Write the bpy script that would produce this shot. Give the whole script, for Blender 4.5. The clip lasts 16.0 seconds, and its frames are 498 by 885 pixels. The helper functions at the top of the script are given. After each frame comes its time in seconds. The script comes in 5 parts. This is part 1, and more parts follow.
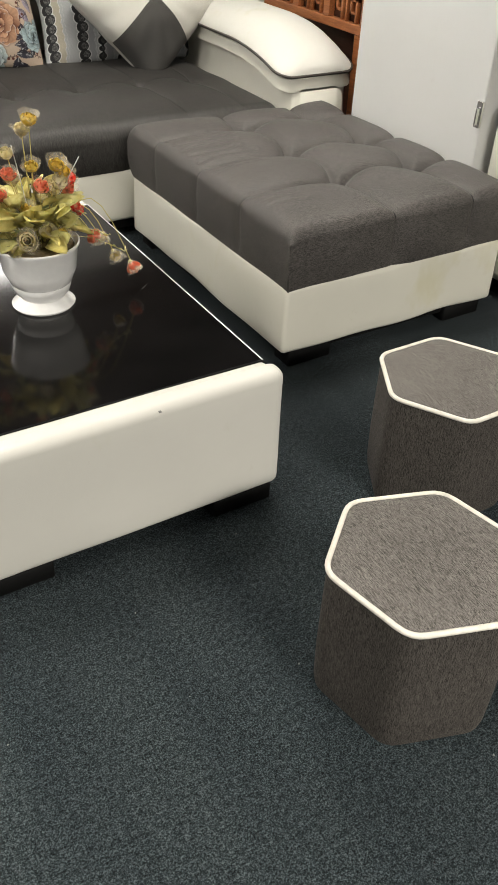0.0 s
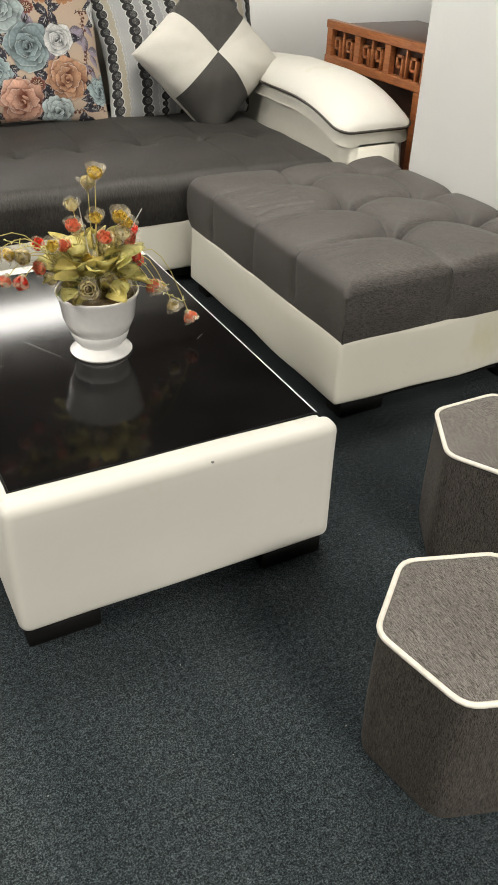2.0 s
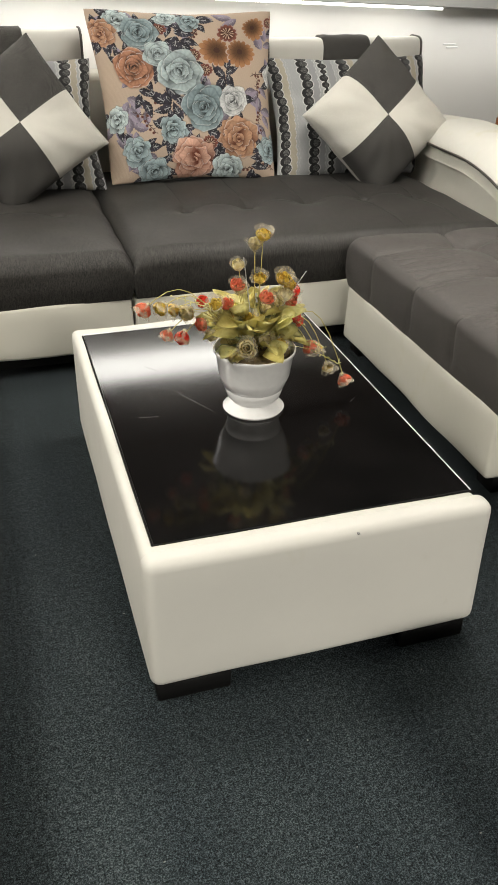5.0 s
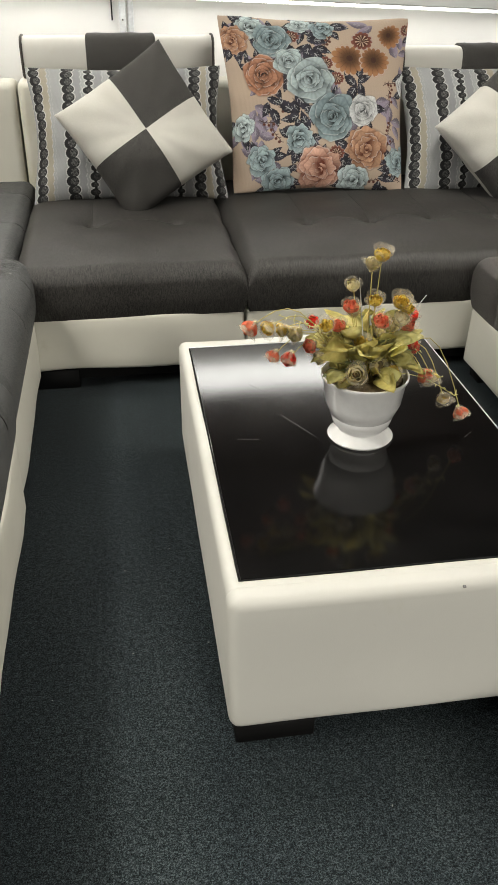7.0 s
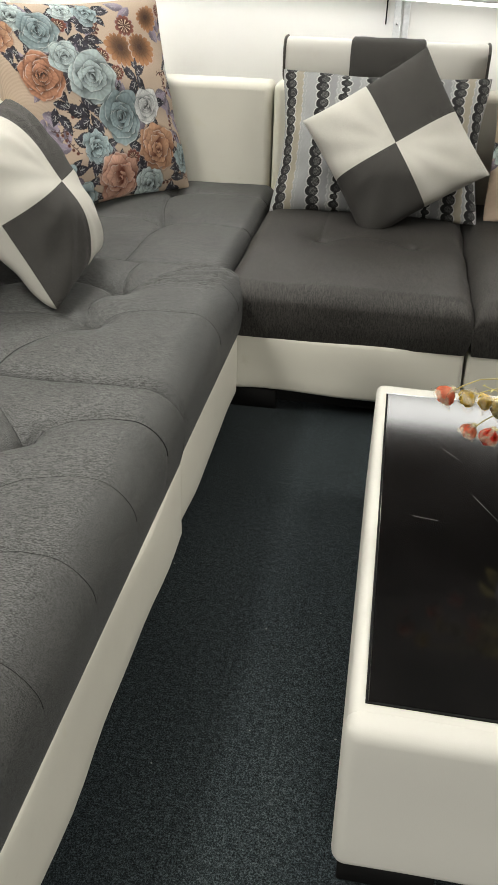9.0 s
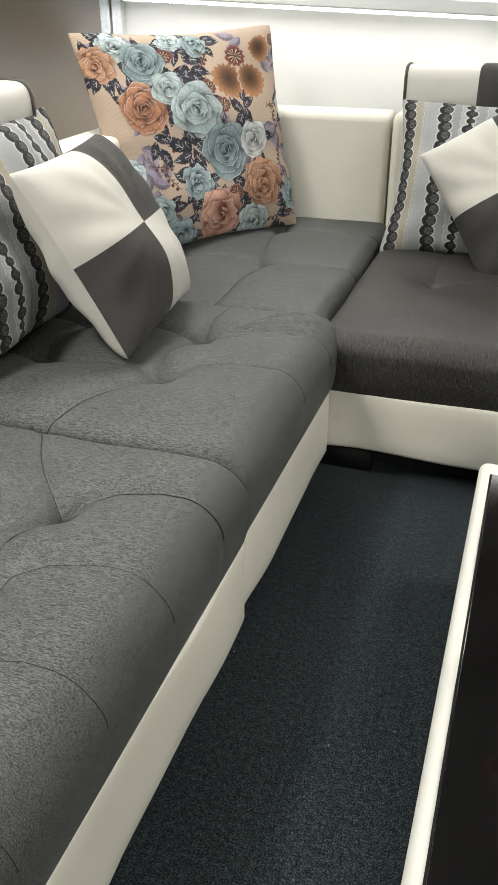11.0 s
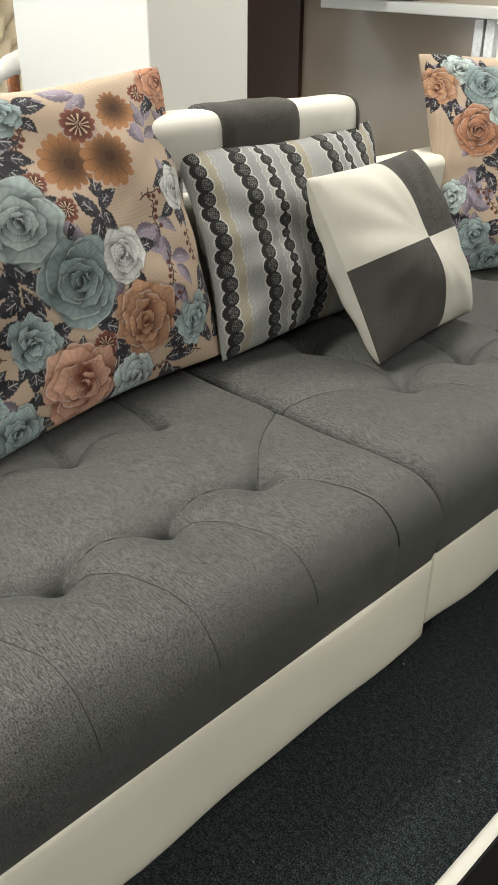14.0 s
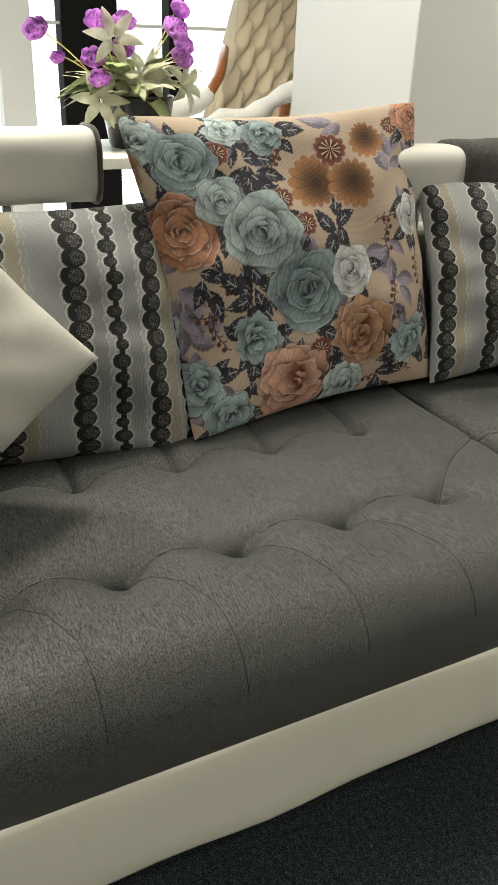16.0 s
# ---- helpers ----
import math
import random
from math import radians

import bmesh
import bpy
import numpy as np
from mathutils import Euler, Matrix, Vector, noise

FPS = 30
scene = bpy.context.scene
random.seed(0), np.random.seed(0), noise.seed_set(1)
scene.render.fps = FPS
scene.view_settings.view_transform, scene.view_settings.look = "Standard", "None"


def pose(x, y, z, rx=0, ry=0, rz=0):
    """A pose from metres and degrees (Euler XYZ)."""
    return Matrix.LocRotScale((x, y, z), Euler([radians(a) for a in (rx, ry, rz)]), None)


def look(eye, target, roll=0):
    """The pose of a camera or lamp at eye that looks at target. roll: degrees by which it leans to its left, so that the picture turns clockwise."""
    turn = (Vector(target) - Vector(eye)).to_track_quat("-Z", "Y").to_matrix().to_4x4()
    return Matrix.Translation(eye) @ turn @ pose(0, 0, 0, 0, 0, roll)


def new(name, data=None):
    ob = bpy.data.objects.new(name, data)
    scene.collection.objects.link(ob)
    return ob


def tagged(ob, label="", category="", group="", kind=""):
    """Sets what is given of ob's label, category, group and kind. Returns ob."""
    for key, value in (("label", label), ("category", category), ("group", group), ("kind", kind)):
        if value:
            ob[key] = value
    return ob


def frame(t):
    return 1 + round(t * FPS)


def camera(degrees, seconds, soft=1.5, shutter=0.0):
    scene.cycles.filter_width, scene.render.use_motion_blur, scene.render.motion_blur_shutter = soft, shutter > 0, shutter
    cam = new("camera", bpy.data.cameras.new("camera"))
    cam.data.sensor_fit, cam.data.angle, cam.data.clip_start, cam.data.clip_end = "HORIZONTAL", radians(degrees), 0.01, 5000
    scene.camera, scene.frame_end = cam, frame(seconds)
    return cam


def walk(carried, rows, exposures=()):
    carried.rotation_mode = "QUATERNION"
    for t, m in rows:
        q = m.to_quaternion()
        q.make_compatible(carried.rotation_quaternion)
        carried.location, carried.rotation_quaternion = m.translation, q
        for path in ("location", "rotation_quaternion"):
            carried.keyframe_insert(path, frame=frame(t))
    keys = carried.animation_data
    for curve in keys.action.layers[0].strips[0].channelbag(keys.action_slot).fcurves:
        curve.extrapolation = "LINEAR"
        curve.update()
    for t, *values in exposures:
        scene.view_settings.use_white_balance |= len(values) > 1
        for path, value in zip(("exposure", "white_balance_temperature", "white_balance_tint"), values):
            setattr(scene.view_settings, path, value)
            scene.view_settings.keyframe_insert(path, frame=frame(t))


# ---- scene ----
cam = camera(33.6, 16.0, soft=1.0)
PATH = [
    (0, (0.559, 0.769, 1.357), (1.421, 2.108, 0.147), 2.8),
    (0.5, (0.555, 0.774, 1.36), (1.403, 2.148, 0.18), 2.6),
    (1, (0.556, 0.779, 1.359), (1.395, 2.179, 0.204), 2.5),
    (1.5, (0.552, 0.787, 1.363), (1.372, 2.21, 0.223), 2.5),
    (2, (0.553, 0.793, 1.363), (1.349, 2.241, 0.237), 2.3),
    (2.5, (0.549, 0.802, 1.368), (1.326, 2.275, 0.26), 2.3),
    (3, (0.542, 0.814, 1.375), (1.285, 2.316, 0.283), 2.1),
    (3.5, (0.535, 0.824, 1.377), (1.244, 2.348, 0.293), 2.1),
    (4, (0.53, 0.837, 1.378), (1.188, 2.388, 0.3), 2.0),
    (4.5, (0.529, 0.845, 1.381), (1.113, 2.44, 0.325), 1.3),
    (4.7, (0.532, 0.848, 1.378), (1.092, 2.459, 0.333), 1.2),
    (6.8, (0.582, 0.933, 1.388), (0.868, 2.619, 0.35), 0.5),
    (7, (0.585, 0.957, 1.365), (0.85, 2.652, 0.337), 0.5),
    (7.5, (0.603, 1.023, 1.359), (0.775, 2.73, 0.331), 0.5),
    (8, (0.636, 1.093, 1.36), (0.678, 2.807, 0.329), 0.4),
    (8.5, (0.685, 1.162, 1.352), (0.518, 2.869, 0.323), 0.8),
    (9, (0.7, 1.217, 1.35), (0.429, 2.91, 0.32), 1.6),
    (9.2, (0.7, 1.243, 1.361), (0.391, 2.928, 0.329), 1.7),
    (11.3, (0.766, 1.529, 1.327), (0.097, 3.146, 0.358), -0.7),
    (11.5, (0.782, 1.542, 1.333), (0.027, 3.122, 0.367), -1.0),
    (12, (0.846, 1.559, 1.337), (-0.107, 3.03, 0.374), -0.6),
    (12.5, (0.921, 1.572, 1.346), (-0.191, 2.923, 0.379), -0.1),
    (13, (0.981, 1.571, 1.34), (-0.241, 2.823, 0.371), 0.9),
    (13.5, (0.997, 1.564, 1.337), (-0.251, 2.8, 0.381), 1.0),
    (14, (1.015, 1.555, 1.335), (-0.232, 2.798, 0.387), 0.3),
    (14.5, (1.079, 1.559, 1.336), (-0.238, 2.733, 0.394), 0.4),
    (15, (1.127, 1.554, 1.342), (-0.32, 2.586, 0.424), 0.7),
    (15.5, (1.144, 1.531, 1.342), (-0.375, 2.473, 0.445), 1.8),
    (16, (1.156, 1.499, 1.34), (-0.418, 2.349, 0.446), 2.4),
]
walk(cam, [(t, look(eye, target, roll)) for t, eye, target, roll in PATH],
     [(0, 0.20, 6520, 9), (4.5, 0.08, 6550, 9), (7, -0.07, 6450, 8), (9, -0.11, 6380, 8), (11.5, 0.06, 6200, 8), (13, -0.12, 6450, 7), (14, -0.12, 6550, 6), (15, -0.24, 6680, 5), (16, -0.48, 6780, 4)])
# ---------------------------------------------------------------- world and light
world = bpy.data.worlds.new("world")
scene.world = world
world.use_nodes = True
wn = world.node_tree.nodes
sky = wn.new("ShaderNodeTexSky")
sky.sky_type, sky.sun_disc = "NISHITA", False
sky.sun_elevation, sky.sun_rotation = radians(40), radians(250)
world.node_tree.links.new(sky.outputs[0], wn["Background"].inputs[0])
wn["Background"].inputs[1].default_value = 0.12


def area(name, m, sx, sy, watts, colour):
    d = bpy.data.lights.new(name, "AREA")
    d.spread = radians(150)
    d.shape, d.size, d.size_y, d.energy, d.color = "RECTANGLE", sx, sy, watts, colour
    ob = new(name, d)
    ob.matrix_world = m
    return ob


WARM = (1.0, 0.945, 0.86)
area("ceiling_lamp", pose(2.0, -2.1, 2.74), 1.8, 0.8, 450, WARM)
area("ceiling_lamp", pose(2.1, 3.25, 2.74), 1.2, 0.6, 52, WARM)
area("ceiling_lamp", pose(-1.5, 1.5, 2.74), 0.5, 0.5, 40, WARM)
area("ceiling_lamp", pose(-0.95, 2.25, 2.74), 0.4, 0.4, 46, WARM)
area("ceiling_lamp", pose(-0.5, 4.1, 2.74), 0.5, 0.5, 36, WARM)
area("window_light", pose(-2.92, 2.3, 1.5, 0, -90, 0), 2.0, 2.6, 22, (0.86, 0.93, 1.0))
area("led_strip_light", pose(1.5, 5.06, 1.13, 12, 2.2, 0), 5.4, 0.03, 8.2, (1.0, 0.97, 0.93))

# ---------------------------------------------------------------- materials


class Mat:
    """A small node-graph writer round one Principled shader."""

    def __init__(self, name, rough=0.6, metal=0.0, sheen=0.0, coat=0.0, spec=0.5):
        self.m = bpy.data.materials.new(name)
        self.m.use_nodes = True
        self.t = self.m.node_tree
        self.b = self.t.nodes["Principled BSDF"]
        self.set("Roughness", rough), self.set("Metallic", metal), self.set("Sheen Weight", sheen)
        self.set("Coat Weight", coat), self.set("Specular IOR Level", spec)
        self.co = self.t.nodes.new("ShaderNodeTexCoord").outputs["Object"]

    def set(self, key, value):
        self.b.inputs[key].default_value = value

    def put(self, key, sock):
        self.t.links.new(sock, self.b.inputs[key])

    def node(self, kind, **ins):
        n = self.t.nodes.new(kind)
        for k, v in ins.items():
            k = k.replace("_", " ")
            if isinstance(v, bpy.types.NodeSocket):
                self.t.links.new(v, n.inputs[k])
            else:
                n.inputs[k].default_value = v
        return n

    def scaled(self, s):
        n = self.node("ShaderNodeMapping", Vector=self.co)
        n.inputs["Scale"].default_value = s
        return n.outputs[0]

    def noise(self, scale, detail=3.0, rough=0.55, vec=None):
        return self.node("ShaderNodeTexNoise", Vector=vec or self.co, Scale=scale, Detail=detail, Roughness=rough).outputs["Fac"]

    def ramp(self, fac, *stops):
        n = self.node("ShaderNodeValToRGB", Fac=fac)
        e = n.color_ramp.elements
        while len(e) < len(stops):
            e.new(0.5)
        for el, (p, c) in zip(e, stops):
            el.position, el.color = p, (*c, 1)
        return n.outputs["Color"]

    def mix(self, a, b, fac, how="MULTIPLY"):
        n = self.t.nodes.new("ShaderNodeMix")
        n.data_type, n.blend_type = "RGBA", how
        for i, v in ((0, fac), (6, a), (7, b)):
            if isinstance(v, bpy.types.NodeSocket):
                self.t.links.new(v, n.inputs[i])
            else:
                n.inputs[i].default_value = v if i == 0 else (*v, 1)
        return n.outputs[2]

    def bump(self, height, strength, dist=0.002, normal=None):
        n = self.node("ShaderNodeBump", Height=height, Strength=strength, Distance=dist)
        if normal:
            self.t.links.new(normal, n.inputs["Normal"])
        return n.outputs[0]


def plain(name, colour, rough=0.5, grain=60.0, vary=0.12, bump=0.1, **kw):
    m = Mat(name, rough, **kw)
    lo = tuple(c * (1 - vary) for c in colour)
    hi = tuple(min(1, c * (1 + vary)) for c in colour)
    f = m.noise(grain, 4)
    c = m.ramp(f, (0.3, lo), (0.7, hi))
    big = m.ramp(m.noise(2.3, 2), (0.3, (0.93,) * 3), (0.7, (1.0,) * 3))
    m.put("Base Color", m.mix(c, big, 1.0))
    m.put("Normal", m.bump(f, bump))
    return m.m


def fabric(name, dark, light, along=(1, 1, 1), sheen=0.08, soft=0.3, rough=0.95, spec=0.15, streak=0.35, grain=1.0):
    """Woven cloth: fine yarn, longer slubs along the weave, soft dents."""
    m = Mat(name, rough, sheen=sheen, spec=spec)
    m.set("Sheen Roughness", soft)
    v = m.scaled(along)
    fine = m.noise(780 * grain, 2, 0.7, v)
    slub = m.noise(480 * grain, 3, 0.7, m.scaled(tuple(k * (0.45 if k < 1 else 1.0) for k in along)))
    c = m.ramp(m.mix(fine, slub, streak, "MIX"), (0.41, dark), (0.59, light))
    big = m.ramp(m.noise(5, 3), (0.3, (0.86,) * 3), (0.7, (1.05,) * 3))
    m.put("Base Color", m.mix(c, big, 1.0))
    m.put("Normal", m.bump(m.noise(5, 2), 0.25, 0.01, m.bump(slub, 0.35, 0.0012, m.bump(fine, 0.5, 0.0012))))
    return m.m


def leather(name, colour, rough=0.42):
    m = Mat(name, rough, spec=0.22, coat=0.03)
    m.set("Coat Roughness", 0.35)
    big = m.ramp(m.noise(3.0, 4, 0.6), (0.25, tuple(c * 0.93 for c in colour)), (0.75, colour))
    spots = m.ramp(m.noise(14, 5, 0.7), (0.24, (0.86, 0.84, 0.8)), (0.36, (1, 1, 1)))
    stain = m.ramp(m.noise(4.2, 4, 0.62, m.scaled((1, 1, 0.6))), (0.60, (1, 1, 1)), (0.74, (0.90, 0.88, 0.74)))
    m.put("Base Color", m.mix(m.mix(big, spots, 0.5), stain, 0.8))
    cells = m.node("ShaderNodeTexVoronoi", Vector=m.co, Scale=420.0).outputs["Distance"]
    waves = m.noise(7, 3, 0.5)
    m.put("Normal", m.bump(waves, 0.22, 0.012, m.bump(cells, 0.12, 0.0008)))
    m.put("Roughness", m.node("ShaderNodeMapRange", Value=m.noise(9, 4), To_Min=rough - 0.07, To_Max=rough + 0.1).outputs[0])
    return m.m


def printed(name, rough=0.8, sheen=0.03):
    m = Mat(name, rough, sheen=sheen, spec=0.25)
    a = m.t.nodes.new("ShaderNodeAttribute")
    a.attribute_name = "print"
    weave = m.node("ShaderNodeTexWave", Vector=m.co, Scale=95.0, Distortion=1.2, Detail=2.0).outputs["Fac"]
    c = m.mix(a.outputs["Color"], m.ramp(weave, (0.2, (0.92,) * 3), (0.8, (1.04,) * 3)), 1.0)
    m.put("Base Color", c)
    m.put("Normal", m.bump(m.noise(18, 3), 0.25, 0.008, m.bump(weave, 0.35, 0.0012)))
    return m.m


def carpet():
    m = Mat("carpet", 1.0, sheen=0.03, spec=0.05)
    fine, mid, tuft = m.noise(640, 2, 0.75), m.noise(270, 2, 0.65), m.noise(85, 3, 0.6)
    mixd = m.mix(m.mix(fine, mid, 0.5, "MIX"), tuft, 0.18, "MIX")
    c = m.ramp(mixd, (0.40, (0.002, 0.003, 0.0035)), (0.50, (0.016, 0.0205, 0.0225)), (0.60, (0.074, 0.090, 0.097)))
    worn_shaded = m.ramp(m.noise(2.4, 4, 0.6, m.scaled((1.6, 0.35, 1))), (0.3, (0.70, 0.72, 0.74)), (0.7, (1.12, 1.12, 1.1)))
    # Aisle shade painted into the colour: darker northwards, with an uneven edge.
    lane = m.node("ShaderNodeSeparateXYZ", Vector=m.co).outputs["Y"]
    shade_y = m.node("ShaderNodeMath", Value=lane)
    shade_y.operation = "ADD"
    m.t.links.new(m.noise(1.1, 3), shade_y.inputs[1])
    span = m.node("ShaderNodeMapRange", Value=shade_y.outputs[0], From_Min=2.1, From_Max=3.1)
    worn_shaded = m.mix(worn_shaded, m.ramp(span.outputs[0], (0.0, (1.10, 1.10, 1.10)), (1.0, (0.82, 0.82, 0.83))), 1.0)
    # Painted shade beside the west sofa, then the lighter worn lane.
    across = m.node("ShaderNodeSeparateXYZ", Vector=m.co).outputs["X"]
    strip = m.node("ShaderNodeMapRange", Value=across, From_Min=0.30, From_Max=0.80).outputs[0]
    worn_shaded = m.mix(worn_shaded, m.ramp(strip, (0.0, (0.78,) * 3), (0.34, (0.82,) * 3), (0.44, (1.14,) * 3), (0.8, (1.08,) * 3), (1.0, (1.0,) * 3)), 1.0)
    lint = m.ramp(m.noise(75, 1, 0.3), (0.81, (0, 0, 0)), (0.83, (0.12, 0.12, 0.11)))
    m.put("Base Color", m.mix(m.mix(c, worn_shaded, 1.0), lint, 1.0, "ADD"))
    m.put("Normal", m.bump(tuft, 0.2, 0.004, m.bump(fine, 0.4, 0.0015)))
    return m.m


def lacquer():
    m = Mat("black_lacquer", 0.1, spec=0.34)
    m.set("Coat Roughness", 0.1)
    smear = m.noise(6, 5, 0.65)
    m.put("Base Color", m.ramp(smear, (0.3, (0.003, 0.003, 0.003)), (0.75, (0.007, 0.0065, 0.0065))))
    m.put("Roughness", m.node("ShaderNodeMapRange", Value=m.noise(9, 5, 0.7), To_Min=0.07, To_Max=0.12).outputs[0])
    m.put("Normal", m.bump(m.noise(2.5, 2), 0.02, 0.01))
    return m.m


def wood(name, dark, light, rough=0.35):
    m = Mat(name, rough, spec=0.5, coat=0.2)
    v = m.scaled((9, 1.2, 9))
    g = m.noise(14, 5, 0.65, v)
    m.put("Base Color", m.ramp(g, (0.3, dark), (0.7, light)))
    m.put("Normal", m.bump(g, 0.15, 0.001))
    return m.m


def wall_paint(name, colour, rough=0.6):
    m = Mat(name, rough, spec=0.35)
    f = m.noise(1.6, 5, 0.6)
    c = m.ramp(f, (0.3, tuple(k * 0.95 for k in colour)), (0.7, colour))
    scuff = m.ramp(m.noise(7, 6, 0.75), (0.27, (0.9, 0.89, 0.87)), (0.33, (1, 1, 1)))
    m.put("Base Color", m.mix(c, scuff, 0.5))
    m.put("Normal", m.bump(m.noise(130, 3), 0.06, 0.001))
    return m.m


def glow(name, colour, strength):
    m = Mat(name)
    m.set("Emission Color", (*colour, 1)), m.set("Emission Strength", strength)
    return m.m


def petal_mat(name, outer, inner):
    m = Mat(name, 0.5, spec=0.3)
    c = m.ramp(m.noise(45, 3), (0.3, inner), (0.65, outer))
    m.put("Base Color", c)
    thin = m.node("ShaderNodeBsdfTranslucent", Color=c)
    both = m.node("ShaderNodeMixShader", Fac=0.5)
    m.t.links.new(m.b.outputs[0], both.inputs[1])
    m.t.links.new(thin.outputs[0], both.inputs[2])
    m.t.links.new(both.outputs[0], m.t.nodes["Material Output"].inputs["Surface"])
    return m.m


def sheer_mat(name, colour):
    """Thin see-through gauze petals."""
    m = Mat(name, 0.4, spec=0.4)
    m.put("Base Color", m.ramp(m.noise(60, 3), (0.3, tuple(c * 0.8 for c in colour)), (0.7, colour)))
    clear = m.node("ShaderNodeBsdfTransparent")
    both = m.node("ShaderNodeMixShader", Fac=m.node("ShaderNodeMapRange", Value=m.noise(90, 3), To_Min=0.62, To_Max=0.95).outputs[0])
    m.t.links.new(m.b.outputs[0], both.inputs[1])
    m.t.links.new(clear.outputs[0], both.inputs[2])
    m.t.links.new(both.outputs[0], m.t.nodes["Material Output"].inputs["Surface"])
    return m.m


GREY = fabric("grey_upholstery", (0.004, 0.0041, 0.0040), (0.124, 0.127, 0.124), (0.35, 1, 1), 0.03, 0.3, 0.62, 0.40, 0.45, 0.92)
GREY_B = fabric("charcoal_upholstery", (0.006, 0.0056, 0.0052), (0.052, 0.0485, 0.044), (1, 0.3, 0.3), 0.04, 0.3, 0.55, 0.34, 0.45, 0.8)
GREY_O = fabric("brown_grey_upholstery", (0.016, 0.0145, 0.0135), (0.116, 0.106, 0.099), (0.35, 1, 1), 0.04, 0.3, 0.58, 0.34, 0.45, 1.0)
# One chenille in two tones: shaded for the stool sides, lit for the tops.
STOOL_SHADED = fabric("taupe_chenille_shaded", (0.014, 0.012, 0.0105), (0.085, 0.077, 0.069), (1, 1, 0.2), 0.06, streak=0.5, grain=1.3)
STOOL_LIT = fabric("taupe_chenille_lit", (0.045, 0.041, 0.037), (0.21, 0.195, 0.18), (1.0, 0.25, 1), 0.06, streak=0.5, grain=1.25)
CREAM = leather("cream_leatherette", (0.63, 0.615, 0.54), 0.5)
WHITE_L = leather("white_leatherette", (0.575, 0.565, 0.52), 0.55)
COTTON = fabric("white_cotton", (0.47, 0.46, 0.415), (0.60, 0.585, 0.53), (1, 1, 1), 0.03)
CHARCOAL = fabric("charcoal_suede", (0.010, 0.0097, 0.0092), (0.118, 0.114, 0.107), (1, 1, 1), 0.05, grain=0.6)
BLACK = plain("black_plastic", (0.004, 0.004, 0.004), 0.7, spec=0.15)
# Near-black, for the shade drawn into the seat creases.
SEAM_SHADE = plain("seam_crease_shade", (0.012, 0.012, 0.012), 0.9)
PIPING = plain("dark_piping", (0.05, 0.043, 0.036), 0.5)
WPIPE = plain("white_piping", (0.64, 0.61, 0.54), 0.55)
CARPET, LACQUER = carpet(), lacquer()
WALL = wall_paint("white_wall", (0.72, 0.71, 0.68))
FAR = wall_paint("grey_wall", (0.14, 0.137, 0.13))
PANEL = wall_paint("white_panel", (0.70, 0.71, 0.70), 0.3)
PILLAR = wall_paint("pillar_paint", (0.62, 0.62, 0.605))
BEIGE = wall_paint("beige_laminate", (0.40, 0.335, 0.275), 0.14)
BROWN = wood("dark_brown_board", (0.035, 0.016, 0.010), (0.07, 0.032, 0.02))
WOOD = wood("reddish_wood", (0.20, 0.065, 0.022), (0.40, 0.145, 0.05))
WOOD_D = wood("dark_wood", (0.035, 0.012, 0.007), (0.075, 0.028, 0.016))
ALU = plain("aluminium", (0.66, 0.67, 0.67), 0.35, metal=0.3)
SCRATCH = plain("scratch_grey", (0.16, 0.155, 0.15), 0.6)
CHROME = plain("chrome", (0.75, 0.75, 0.75), 0.15, metal=1.0)
# Dark on purpose: the unseen ceiling must add little bounce and reflection.
CEIL = wall_paint("dark_ceiling_paint", (0.17, 0.167, 0.16))
CERAMIC = plain("white_ceramic", (0.82, 0.815, 0.80), 0.18, vary=0.03, bump=0.02, coat=0.3)
BLACKPOT = plain("black_glaze", (0.012, 0.012, 0.012), 0.2, coat=0.3)
SOIL = plain("dry_moss", (0.16, 0.12, 0.07), 0.95, 90, 0.5, 0.8)
LEAF = petal_mat("olive_leaf", (0.84, 0.77, 0.36), (0.62, 0.55, 0.20))
LEAF_G = petal_mat("grey_green_leaf", (0.42, 0.48, 0.28), (0.30, 0.32, 0.13))
LEAF_P = petal_mat("pale_leaf", (0.82, 0.78, 0.44), (0.62, 0.58, 0.22))
STEM = plain("olive_stem", (0.52, 0.44, 0.14), 0.6)
RED = petal_mat("red_petal", (0.90, 0.13, 0.075), (0.80, 0.06, 0.035))
YELLOW = petal_mat("amber_sheer_petal", (0.84, 0.66, 0.16), (0.62, 0.46, 0.07))
IVORY = petal_mat("ivory_petal", (0.86, 0.81, 0.66), (0.76, 0.66, 0.30))
PINK = petal_mat("salmon_petal", (0.88, 0.42, 0.26), (0.82, 0.20, 0.10))
SHEER = sheer_mat("gauze_petal", (0.86, 0.76, 0.56))
VIOLET = petal_mat("violet_petal", (0.78, 0.44, 0.84), (0.62, 0.26, 0.70))
LILY = petal_mat("cream_lily_petal", (0.80, 0.79, 0.68), (0.66, 0.66, 0.48))
LED = glow("led_strip", (1.0, 0.97, 0.92), 3.2)
LED_B = glow("led_tube", (1.0, 0.97, 0.92), 11.0)
DAY = glow("daylight_backdrop", (0.93, 0.97, 1.0), 1.9)
TUFT = fabric("beige_tufted_linen", (0.52, 0.43, 0.30), (0.76, 0.66, 0.49), (1, 1, 1), 0.2)
SHEET = plain("white_plastic_wrap", (0.74, 0.72, 0.68), 0.3, 12, 0.08, 0.4)
FLORAL, LACE = printed("floral_print"), printed("lace_stripe_print")

# ---------------------------------------------------------------- builders


def thing(name, at, label, category, group="", kind=""):
    """An Empty at the base of a thing."""
    ob = new(name)
    ob.location = at
    ob.empty_display_size = 0.05
    return tagged(ob, label, category, group, kind)


